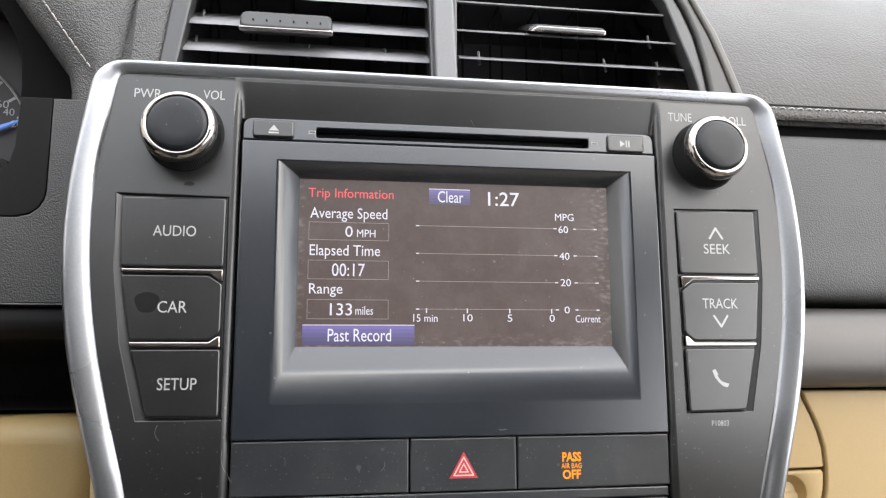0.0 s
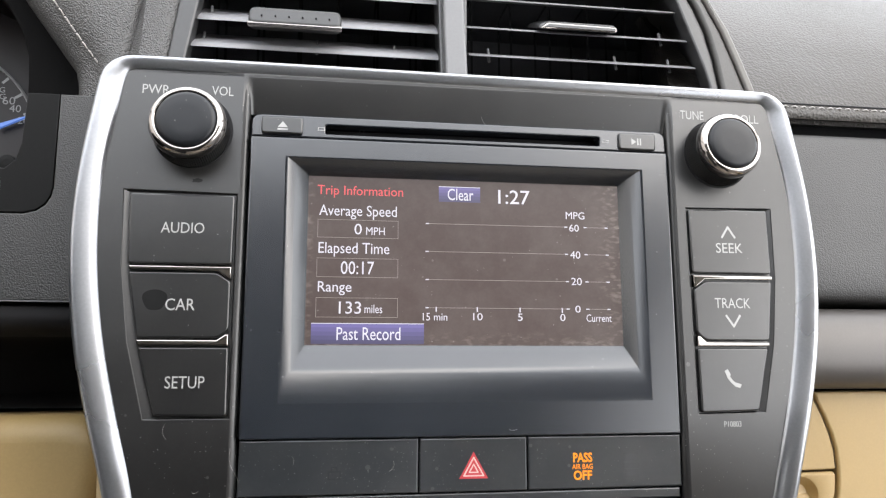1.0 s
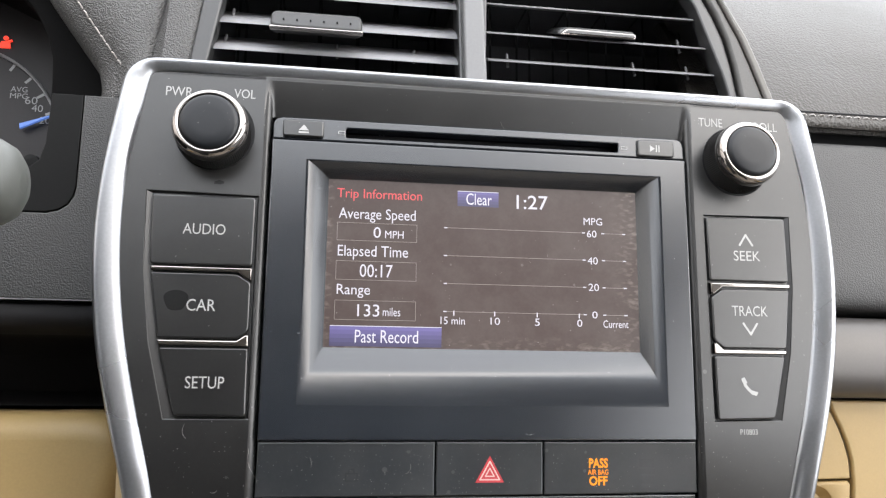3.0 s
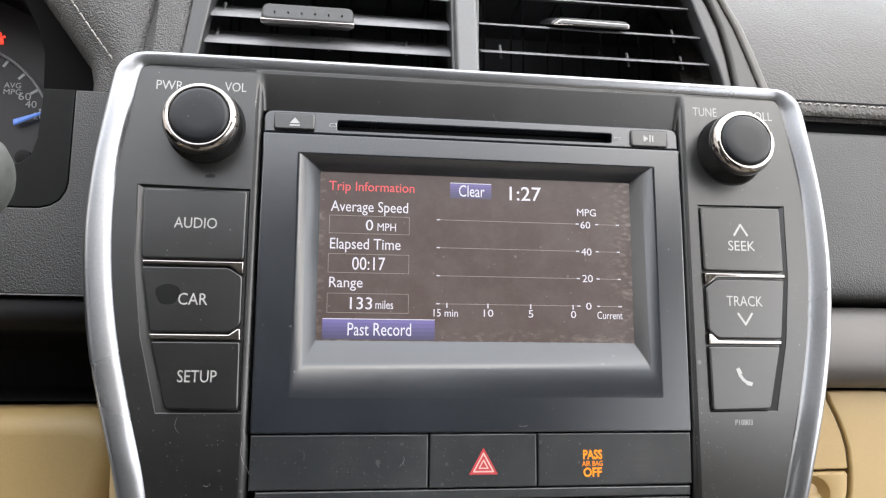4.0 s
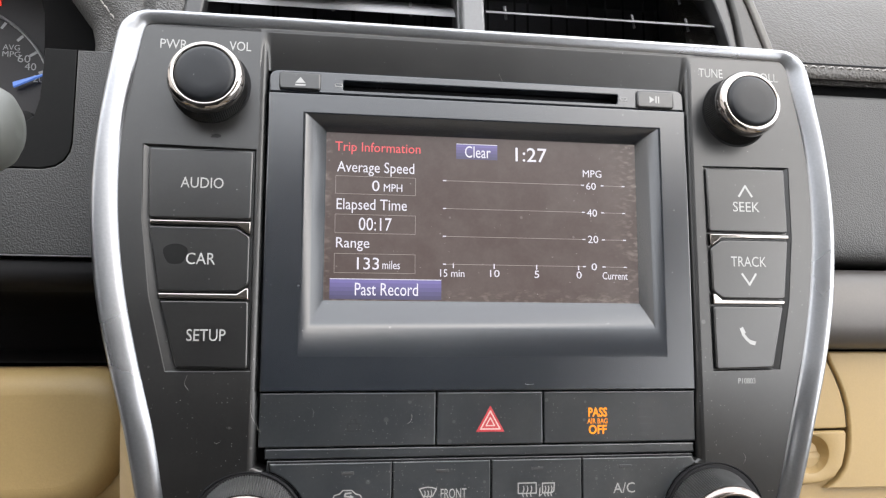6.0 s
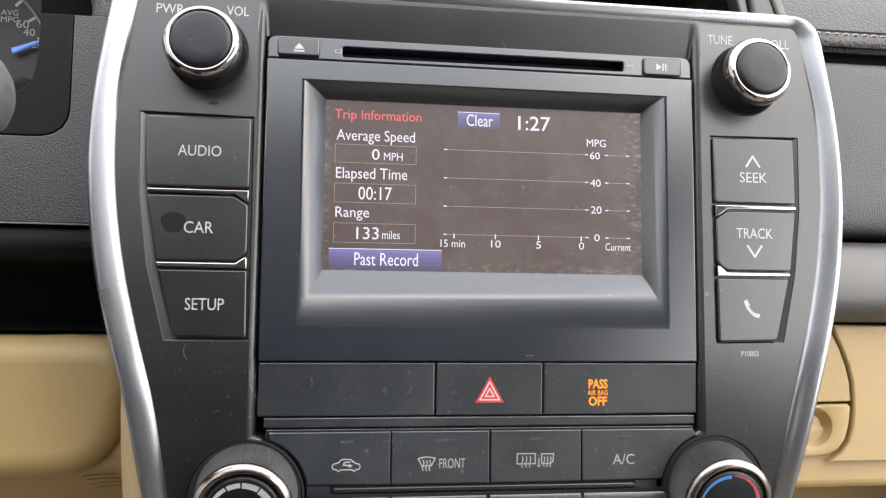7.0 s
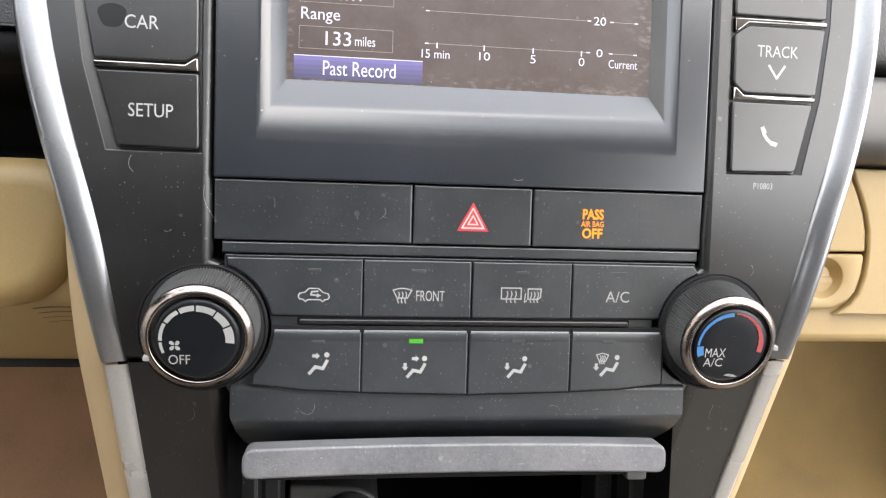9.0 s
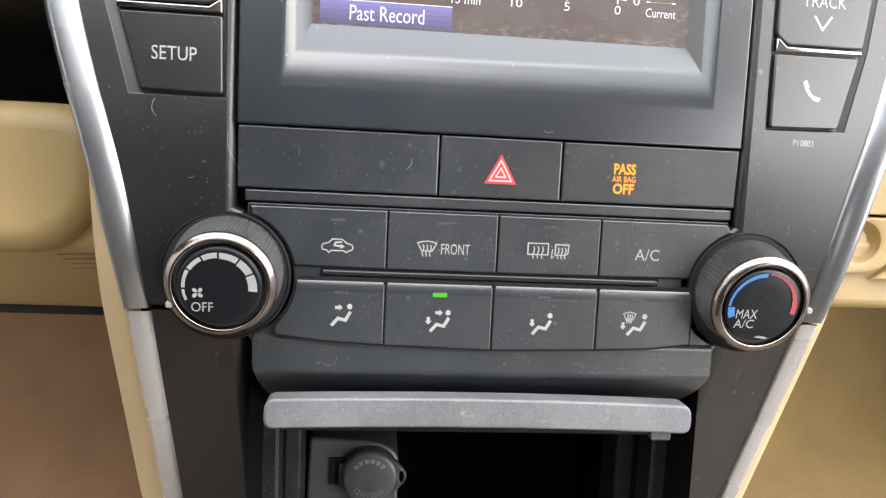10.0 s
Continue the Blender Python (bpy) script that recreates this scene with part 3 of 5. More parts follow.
# instrument cluster
cluster = thing("instrument_cluster", "dark instrument cluster with fuel economy gauge and blue needle", "instrument cluster")
part("gauge_face", slab([(-340, 40), (-205, 40), (-205, 175), (-340, 175)], 100, 110, 0.5), GAUGE, cluster, "dark gauge face")
part("gauge_ring", ringlathe([(53, 97.6), (53.6, 97.2), (54.3, 97.6), (54.2, 99.9), (53, 99.9)], -262, 73, 72), VENT, cluster, "thin silver ring of the gauge")
tick = [sector(-262, 73, 48.6, 52.6, a - 0.8, a + 0.8, 2) for a in (12, 22, 34, 46, 58, 70, 82)]
printed("tick_marks", tick, 99.8, DIALGLOW, cluster)
for body, box in (("60", (-227.5, -221.3, 96.5, 100.6)), ("40", (-223.9, -218.3, 92.5, 96.4)), ("20", (-219.5, -214.3, 86.2, 90)), ("AVG", (-235, -226.7, 102.8, 105.8)), ("MPG", (-235, -226.3, 99.2, 102.2)), ("F", (-244.5, -241.2, 104.8, 109.5))):
    text("lettering", body, box, 99.6, DIALGLOW, cluster)
part("needle", slab([(-227.5, 82.0), (-212.5, 89.6), (-212.2, 90.4), (-228, 84.6)], 96, 97.5, 0.3), NEEDLE, cluster, "lit blue needle")
lamp = [ccw(arc(-239.6, 132.2, 1.3, 0, 340, 12)), rounded([(-242.6, 126.6), (-236.8, 126.6), (-237.6, 130.4), (-241.8, 130.4)], 0.8, 2), ccw([(-243.4, 128.4), (-243.0, 127.5), (-236.2, 130.6), (-236.6, 131.5)])]
part("warning_lamp", slabs([(p, 99.2 - 0.1 * k, 100.2, {"c": 0.1}) for k, p in enumerate(lamp)]), REDLAMP, cluster, "lit red belt warning lamp")
part("reset_button", lathe([(1.5, 40), (3.4, 40.3), (3.6, 42), (3.6, 60)], -199, 49.5, 24), SHELL, cluster, "small round reset button")
part("inner_floor", along([(44, 40), (100, 41)], -335, -196, 4), MODULE, cluster)
lining = [(-148, 74), (-148, 92), (-160, 92), (-169, 104), (-180, 120), (-190, 134), (-200, 150), (-330, 158), (-330, 150), (-240, 146), (-217, 135), (-204, 122), (-197, 110), (-193.6, 98), (-192.9, 86), (-192.7, 74)]
part("hood_lining", slab([(1.03 * x + 1.8, 1.03 * z + 1.8) for x, z in lining], 49.5, 96, 1.5), LINING, cluster, "lining of the instrument hood, blackened for the overhang's shade")

column = thing("steering_column", "grey wiper stalk reaching out of the steering column", "steering column")
part("stalk", lathe([(2.5, -0.0), (6.5, 0.8), (9.6, 2.8), (11.6, 6.2), (12.4, 10.5), (12.4, 34), (10.5, 40), (8, 46), (7, 130)], 0, 0, 40), STALK, column, "rounded grey-green stalk end", m=pose(-0.1462, -0.090, 0.0025, 0, 0, 90))
part("shroud", slab(rounded([(-350, -60), (-268, -60), (-262, 30), (-350, 45)], 14), -130, 30, 8), SHELL, column)

# lower left, tan
knee = thing("knee_bolster", "tan padded knee bolster under the steering column", "knee bolster")
part("pad", slab(rounded([(-360, -61), (-146, -59.5), (-156.5, -120.5), (-360, -122)], [26, 26, 28, 26], 8), 43, 90, 11, n=9), TAN, knee)
part("lower_cover", along([(56, -98), (51.5, -108), (52, -116), (54, -120), (58, -124.2), (70, -135.4), (82, -146.6), (85, -148.6), (92, -149)], -345, -139, 4), TAN, knee, "tan lower cover with four vent slits")
# black strip paints the shadow band; its hidden depth shades the toe board
part("underside", slab([(-345, -145), (-139, -145), (-139, -153.4), (-345, -153.4)], 88, 270, 1.0), HOODBLACK, knee, "black strip painting the shadow band under the bolster")
for k in range(4):
    z, w = -121.5 - 2.2 * k, 15 + 0.7 * k
    part("vent_slit", tube([(-172.5 + k * 1.1 + q * (15 - 0.5 * k), 53.6 + 1.07 * max(0.0, -119.7 - z - 0.9 * q - 1.5 * q * (1 - q)), z + 0.9 * q + 1.5 * q * (1 - q)) for q in (0, 0.25, 0.5, 0.75, 1)], 0.42, 6), SLIT, knee)

# lower right, tan
right_tan = thing("lower_panel", "tan lower dash panel beside the centre stack", "dash panel")
seamx = [(177.5, -52), (179.5, -57), (183.4, -64), (187, -72), (189.5, -80), (190.6, -88.9)]
part("upper_panel", sheared(slab([(130, -52)] + seamx + [(190, -89.6), (130, -90.6)], 45, 70, 0.8), 0.11, -90), TAN, right_tan)
low_p = [(130, -91.7), (189.6, -90.7), (190.8, -92.4), (190.6, -100), (189, -108), (185.5, -113), (179, -116.2), (168, -117.2), (130, -117.5)]
dim = arc(172, -102.3, 9.0, 0, 354, 30)
part("latch_panel", sheared(slab(low_p, 44.6, 70, 1.6, holes=[(dim, 5.0, 1.2, arc(172, -102.3, 5.6, 0, 354, 30))]), 0.11, -90), TAN, right_tan, "tan panel with a round finger dimple")
part("dimple", sheared(lathe([(6.2, 49.2), (6.2, 52)], 172, -102.3, 30), 0.11, -90), TANSOFT, right_tan)
part("under_panel", sheared(slab(rounded([(130, -100), (720, -100), (720, -131.5), (130, -133.5)], 6), 48, 120, 4.5, n=5), 0.11, -90), TAN, right_tan)
# added out of sight to block light from the passenger's toe board
part("underside", slab([(132, -122), (720, -122), (720, -130), (132, -130)], 122, 280, 1.0), HOODBLACK, right_tan, "unseen black slab added to shade the carpet under the panel")
glove = thing("glove_box", "closed tan glove box door with a curved seam", "glove box")
part("door", sheared(slab([(178.5, -52)] + [(x + 1.1, z) for x, z in seamx[1:]] + [(192.0, -94), (191.8, -101), (190.2, -109), (186.6, -114.6), (180, -119), (720, -120), (720, -52)], 44.2, 64, 1.3, n=5), 0.11, -90), TAN, glove)
part("door_seam", sheared(tube(smooth_line([(x + 0.6, 46.5, z) for x, z in seamx], 3), 0.7, 8), 0.11, -90), SLIT, glove, "shaded seam along the door's edge")

# ---- air vents ----
surround_out = [(-124, 152), (-126, 122), (-130, 94), (-131, 76), (128.5, 76), (127, 93), (124.5, 108), (121, 122), (116, 134), (111, 143), (107, 152)]
hole_l = rounded([(-113, 148), (-117.5, 122), (-122.5, 92), (-123.5, 80), (-9.5, 80), (-11.5, 148)], 1.0, 2)
hole_r = rounded([(2.5, 80), (3, 148), (101, 148), (107.2, 138), (114, 119), (119.5, 104), (122, 95), (124, 80)], 1.0, 2)
surround = thing("vent_surround", "grey plastic surround of the twin centre vents", "vent surround")
part("surround", slab(surround_out, 19.5, 45, 1.4, holes=[(hole_l, 8, 1.0), (hole_r, 8, 1.0)]), SURROUND, surround)
part("divider", slab([(-8.2, 78), (2.2, 78), (-1.0, 152), (-10.6, 152)], 12, 40, 1.2), DIVIDER, surround, "upright pale grey bar between the two vents")
part("hood_strip", slab([(129.4, 76), (128, 93), (125.5, 108), (122, 122), (117, 134.5), (112, 143.5), (108, 153), (112, 155.5), (117.8, 143), (123.4, 132), (128.6, 122), (134.2, 107.5), (139.8, 92), (145, 76)], 18, 60, 1.6), EDGING, surround, "smooth grey edging beside the vents")
part("ridge", slab([(145.3, 76), (140.1, 92), (134.5, 107.5), (128.9, 122), (123.7, 132), (118.1, 143), (112.4, 155.5), (114, 156.5), (120.5, 144), (126.6, 133.4), (132.4, 123.5), (138.4, 108.8), (144.2, 93), (149.5, 76)], 17.2, 60, 1.2), RIDGE, surround, "pale worn ridge along the edging")


def vent(x0, x1, slope, bands, left):
    v = thing("air_vent", "dark centre air vent with horizontal louvres and a thumb tab", "air vent", "centre air vents")
    xm = (x0 + x1) / 2
    part("duct", loft([[(x, y, z) for x, z in rect(x0 - 1.5, x1 + 3, 78, 152)] for y in (27.6, 110)] + [[(x, 110, z) for x, z in rect(xm - 1, xm + 1, 114, 116)]], closed=True), DUCT, v)
    for zc, a, b, th in bands:
        prof = [(0, 0), (0.6, th * 0.7), (2.5, th), (20, th * 0.8), (22, th * 0.4), (20, -0.1), (2, -0.35), (0.5, -0.3)]
        part("louvre", loft([[(x, 23.5 + y, zc + z + slope * y) for y, z in prof] for x in (a, a + (b - a) / 3, a + 2 * (b - a) / 3, b)], closed=True, cap=True), VENT, v)
    for k in range(6):
        x = x0 + 8 + (x1 - x0 - 16) * k / 5
        part("vane", loft([[(x - 0.6, y, z), (x + 0.6, y, z)] for y, z in ((52, 79), (52, 150), (80, 150), (80, 79), (52, 79))]), HOODBLACK, v)
    for x, z in ((-114.2, 118), (-117, 105), (-30, 104), (-66, 104)) if left else ((15.5, 105.2), (79.5, 105.2), (103.5, 119.2), (107.5, 105.2)):
        part("link_post", tube([(x, 31, z), (x, 33.5, z + 7.5)], 0.7, 8), VENT, v)
    return v


vent_l = vent(-122, -9.5, 0.66, [(143.5, -114.5, -11.2, 2.2), (129.0, -116.8, -10.8, 2.2), (114.2, -119.2, -10.3, 2.2), (101.3, -121.4, -9.7, 2.2)], True)
vent_r = vent(3, 122, 0.475, [(147.0, 2.5, 101.5, 0.9), (133.2, 2.6, 108.3, 0.9), (118.4, 3.4, 113.8, 0.9), (104.6, 4.4, 117.6, 0.9)], False)
tab = part("thumb_tab", sheared(slab(rounded([(-96, 109.6), (-55, 109.6), (-55.4, 118.6), (-95.6, 118.6)], 3.4, 5), 15, 22, 1.6, n=4), -0.25, 114), TABS, vent_l, "grey thumb tab with a row of dots")
part("chrome_edge", slab(rounded(rect(-96.2, -54.8, 109.0, 110.7), 0.8, 4), 14.4, 17, 0.7), CHROME, tab, "polished chrome edge")
for k in range(6):
    part("dot", lathe([(0.2, 14.2), (0.38, 14.35), (0.38, 15.5)], -90 + 5.9 * k, 113.6, 10), DARK, tab)
tab = part("thumb_tab", climbing(slab(rounded([(37, 118.8), (75.5, 118.8), (75.5, 122.8), (42, 122.8), (38, 121)], 1.5, 3), 20, 40, 0.9), 0.475, 20), SURROUND, vent_r, "thumb tab seen edge on")
part("chrome_edge", climbing(slab(rounded([(37.5, 118.8), (75.9, 118.8), (76, 121.9), (41.5, 122.3)], 1.3, 3), 18.6, 20.4, 0.9), 0.475, 20), CHROME, tab, "polished chrome edge")
part("insert", climbing(slab(rounded([(39.6, 119.7), (75.0, 119.7), (75.1, 121.1), (42.2, 121.4)], 0.5, 3), 18.3, 19.4, 0.2), 0.475, 20), SURROUND, tab, "dark inlay between the chrome lines")

# ---- centre stack: fascia and silver surround ----
stack = thing("center_stack", "charcoal centre stack fascia framed by a curved satin silver trim", "center console", curve=column_curve)
out_half = smooth_line([(0, 87.4), (60, 87.5), (110, 87.4), (136, 87.2), (143.5, 86), (148.5, 82), (151.2, 76), (153.0, 62), (154.5, 49.5), (155.7, 37), (156.2, 24), (156.2, 10), (155.4, -3), (153.8, -16), (151.9, -28.3), (149.4, -39.5), (146.5, -50.5), (143.3, -61.5), (140.2, -72), (137.6, -83), (133.6, -105), (130.3, -130.3)], 3)
in_half = smooth_line([(0, 81.9), (60, 82), (110, 81.9), (134, 81.6), (138.4, 81.1), (140.3, 79.4), (141.6, 75.5), (143.3, 62.5), (145.5, 49.6), (146.5, 37), (146.6, 24.5), (146.2, 10), (145, -3), (143.2, -16), (141, -28.3), (138.4, -39.6), (135.5, -50.7), (132.5, -62), (129.6, -72.5), (126.9, -83), (123.8, -105), (121.6, -130)], 3)
side_line = smooth_line([(140.6, 65), (142.2, 53), (144.5, 38), (146.5, 15), (146, -5), (143, -28), (138, -50), (132, -72), (126.6, -95), (122, -117), (119.6, -130)], 3)


def eased(p, rounds=8):
    """The sides of an outline drawn smooth; its top and both ends stay."""
    for _ in range(rounds):
        p = [q if k in (0, len(p) - 1) or q[1] > 70 else ((p[k - 1][0] + 2 * q[0] + p[k + 1][0]) / 4, (p[k - 1][1] + 2 * q[1] + p[k + 1][1]) / 4) for k, q in enumerate(p)]
    return p


out_half, in_half = eased(out_half), eased(in_half)
across = [(0.0, 1.2), (0.02, 0.1), (0.13, -0.9), (0.32, -1.8), (0.52, -2.5), (0.7, -2.95), (0.83, -3.05), (0.92, -2.6), (0.98, -1.4), (1.0, 0.4), (0.99, 9.0)]


across_low = [(0.0, 1.2), (0.02, 0.0), (0.07, -1.0), (0.15, -1.5), (0.4, -1.95), (0.68, -2.3), (0.78, -2.2), (0.88, -1.3), (0.97, 0.2), (1.0, 1.2), (0.99, 9.0)]


def trim_section(o, i, profile=across):
    k = 0.55 + 0.45 * max(0.0, min(1.0, (math.hypot(o[0] - i[0], o[1] - i[1]) - 5.5) / 3.5))
    return [(i[0] + (o[0] - i[0]) * u, y * (k if y < 0 else 1.0), i[1] + (o[1] - i[1]) * u) for u, y in profile]


half = list(zip(out_half, in_half))
whole = [((-o[0], o[1]), (-i[0], i[1])) for o, i in half[::-1]] + half[1:]
part("silver_trim", loft([trim_section(o, i) for o, i in whole]), SATIN, stack, "satin silver surround, bright on its crest", smooth=60, true=True)
for s in (-1, 1):
    zs = [-131.2 - 12 * k for k in range(12)]
    part("lower_trim", loft([[(s * x, y, z) for x, y, z in trim_section((130.2 - 0.012 * (BREAK - z), z), (121.5 - 0.012 * (BREAK - z), z), across_low)] for z in zs]), SATINLOW, stack, "lower length of matte silver trim below a fine joint, brightened for missing light", smooth=60, true=True)

inner_r = [(x + 4.2, z) for x, z in side_line]
inner_l = mirrored(inner_r)
plate = [(-143, 81.6), (143, 81.6)] + inner_r + [(122.5, -131), (87, -131), (87, -97), (89.3, -95.5), (89.3, 77.4), (-91.6, 77.4), (-91.6, -95.5), (-88, -97), (-88, -131), (-122.5, -131)] + inner_l[::-1]
pock_l = [(-138.6, 29.6), (-137.7, 0), (-133.8, -30), (-126.4, -59), (-94.9, -59), (-95.2, 28.9)]
pock_lb = [(-136.7, 28.7), (-135.6, -1), (-130.8, -30), (-123, -58.4), (-95.3, -58.5), (-95.7, 28.5)]
pock_r = [(136.6, 29.6), (96.3, 29.2), (97.3, -59.4), (127.6, -58.9), (133.6, -30), (136.4, -2)]
pock_rb = [(134.7, 28.9), (96.8, 28.8), (97.8, -59), (125, -58.4), (131.3, -30), (134.8, -2)]
part("faceplate", slab(plate, 0, 14, 2.9, holes=[(pock_l, 1.1, 0.3, pock_lb), (pock_r, 1.1, 0.3, pock_rb)], n=4), FASCIA, stack, "charcoal faceplate with two recessed button pockets")


def sunk(x, z):
    """Depth of the soft-edged hollow above the disc slot."""
    w = min(1.0, max(0.0, min(x + 94.7, 92.4 - x) / 4.2))
    return -0.1 + 4.6 * w * w * (3 - 2 * w) * (max(0.0, 79.6 - z) / 16.0) ** 1.15


hollow = [-94.7 + 0.6 * k for k in range(19)] + [-80 + 10 * k for k in range(17)] + [81.6 + 0.6 * k for k in range(19)]
part("recess", loft([[(x, sunk(x, z), z) for z in [80.6 - 0.6 * k for k in range(29)]] + [(x, 9.0, 63.6)] for x in hollow]), FASCIA, stack, "scooped recess above the disc slot", smooth=75)
part("backing", slab(rect(-126, 126, -150, 77), 12, 70, 1.0), DARK, stack)
for s in (-1, 1):
    part("lower_column", loft([[(s * x, y, z) for x, y in ((86.5, 40), (86.5, 6.5), (86.9, 4.2), (88.2, 2.0), (90.2, 0.6), (93, 0), (118.5 + 0.02 * (BREAK - z), 0), (119.6 + 0.02 * (BREAK - z), 1.2), (119.6, 40))] for z in [-131.6 - 14 * k for k in range(11)]]), FASCIA, stack, "upright charcoal column beside the storage bin")
    part("column_joint", loft([[(s * (x + 0.02 * (BREAK - z)), y, z) for x, y in ((119.0, 9), (119.0, 1.1), (122.6, 1.1), (122.6, 9))] for z in [-131.6 - 14 * k for k in range(11)]]), DARK, stack, "dark joint between the column and its trim")
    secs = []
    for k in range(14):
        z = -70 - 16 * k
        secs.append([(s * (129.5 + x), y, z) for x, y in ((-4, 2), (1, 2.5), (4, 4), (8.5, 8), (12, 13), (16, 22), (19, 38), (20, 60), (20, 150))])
    part("side_panel", loft(secs), TANSOFT, stack, "tan moulded side of the centre console, paled for side light", true=True)


def legend(name, body, box, y, parent, mat=PRINT, bold=0.0):
    return text(name, body, box, y - 0.12, mat, parent, bold)


def button(name, outline, y0, parent, label, mat=BUTTON, c=0.7, r=1.2):
    return part(name, slab(rounded(outline, r, 2) if r else outline, y0, 9, c), mat, parent, label)


# ---- knobs ----
def dial(name, parent, cx, cz, r, depth, label, big, base=1.4):
    """A knurled dial with a chrome ring and a black cap; the large ones lean a little downwards."""
    HELD.append((cx, cz, 0.96 if big else 1.0))
    k = part(name, lathe([(r - 0.5, -depth + (1.5 if big else 4.2)), (r - 0.2, -depth + (2.0 if big else 4.7)), (r + (0.9 if big else 0.2), -3.5), (r + base, -0.6), (r + base, 8)], cx, cz, 246 if big else 200, teeth=1, bite=0.5 if big else 0.34), DUSTGRIP if big else GRIP, parent, label, smooth=20)
    cap = r - (4.2 if big else 2.9)
    rim = cap + (0.9 if big else 0.1)
    if big:
        bead = smooth_line([(r + 0.1, 2.2), (r + 0.1, 1.1), (r - 0.3, 0.4), (r - 0.9, -0.2), (r - 1.7, -0.75), (r - 2.4, -0.95), (r - 2.9, -0.7), (r - 3.15, 0.2), (r - 3.2, 2.4)], 3)
    else:
        bead = smooth_line([(r + 0.35, 4.8), (r + 0.4, 3.6), (r + 0.25, 2.4), (r - 0.2, 1.2), (r - 0.9, 0.3), (r - 1.7, -0.15), (r - 2.4, -0.15), (r - 2.75, 0.5), (r - 2.8, 5.0)], 3)
    part("ring", ringlathe([(q, y - depth) for q, y in bead], cx, cz, 96), RINGMETAL if big else CHROME, k, "dull bronzed chrome ring" if big else "polished chrome ring")
    out = 1.15 if big else 1.4
    part("cap", lathe([(1.0, -depth - out), (cap * 0.5, -depth - out + 0.05), (cap - 1.9, -depth - out + 0.15), (cap - 0.9, -depth - out + 0.45), (cap - 0.3, -depth - out + 0.95), (cap, -depth - out + 1.7), (cap + 0.05, -depth + 2.4)], cx, cz, 72), GLOSS, k, "gloss black cap")
    part("cap_gap", ringlathe([(cap - 0.2, -depth + 1.9), (rim + 0.3, -depth + 1.9), (rim + 0.3, -depth + 3), (cap - 0.2, -depth + 3)], cx, cz, 64), DARK, k)
    if big:
        o = pose(*(0.001 * v for v in shaped(cx, 0, cz, curve_of(parent))))
        k.matrix_basis = pose(0.0001 if cx < 0 else 0.0008, 0.001, 0.0022 if cx < 0 else 0.0012) @ o @ pose(0, 0, 0, 17) @ o.inverted()
    return k


part("dial_collar", lathe([(15.6, -0.12), (16.0, 0.1), (16.0, 3)], -113.8, 54.8, 56), DARK, stack)
dial("volume_dial", stack, -114.0, 53.6, 14.3, 14.0, "knurled black volume dial", False, 0.45)
HELD.clear()
part("dial_collar", lathe([(15.6, -0.12), (16.0, 0.1), (16.0, 3)], 112.8, 54.2, 56), DARK, stack)
dial("tuning_dial", stack, 112.4, 54.0, 14.3, 14.0, "knurled black tuning dial", False, 0.9)
HELD.clear()
legend("lettering", "PWR", (-134.1, -123.5, 69.4, 73.3), 0, stack)
legend("lettering", "VOL", (-107.1, -98.5, 70.0, 73.9), 0, stack)
legend("lettering", "TUNE", (96.0, 107.3, 69.8, 73.8), 0, stack)
legend("lettering", "SCROLL", (116.6, 133.9, 69.2, 73.2), 0, stack)
legend("lettering", "P10803", (108.3, 116.1, -64.8, -62.5), 0, stack)

# ---- side buttons ----
YB = -0.9
b = button("audio_button", [(-136, 28), (-96, 28), (-96.2, 0.1), (-135.2, 0.1)], YB, stack, "black rocker button lettered AUDIO")
legend("lettering", "AUDIO", (-123.6, -107.2, 12.3, 16.6), YB, b)
b = button("car_button", [(-134.7, -3), (-101.6, -3), (-96.3, -6.4), (-96.3, -25.4), (-100.4, -28.5), (-130.4, -28.5)], YB, stack, "black button lettered CAR with a dark finger smudge")
legend("lettering", "CAR", (-120.3, -109.3, -18, -13.4), YB, b)
printed("smudge", [[(-124.4 + (4.5 + 0.5 * math.sin(3 * a)) * math.cos(a), -14.0 + (4.4 + 0.4 * math.cos(2 * a)) * math.sin(a)) for a in (math.tau * k / 28 for k in range(28))]], YB + 0.04, SMUDGE, b, "dark greasy finger smudge")
b = button("setup_button", [(-129.7, -32), (-96.1, -32), (-95.7, -58.1), (-122.5, -57.6)], YB, stack, "black button lettered SETUP")
legend("lettering", "SETUP", (-118.9, -104.3, -47.6, -43), YB, b)
b = button("seek_button", [(97, 28.3), (134.1, 28.5), (134.3, 0.1), (97.4, 0.1)], YB, stack, "black button lettered SEEK with an upward chevron")
legend("lettering", "SEEK", (108.9, 121.4, 9.1, 13.5), YB, b)
printed("chevron", stroke([(112, 16), (115, 20.6), (118, 16)], 0.9), YB, PRINT, b)
b = button("track_button", [(103, -3.4), (134.2, -3.2), (131.4, -28.9), (102.2, -28.9), (98, -25.6), (97.8, -6.9)], YB, stack, "black button lettered TRACK with a downward chevron")
legend("lettering", "TRACK", (106.8, 123.3, -15, -10.6), YB, b)
printed("chevron", stroke([(111.8, -18.2), (115, -22.8), (118.1, -18.2)], 0.9), YB, PRINT, b)
b = button("phone_button", [(98, -32), (130.4, -32), (124.4, -58.2), (98.3, -58.8)], YB, stack, "black button with a white handset symbol")
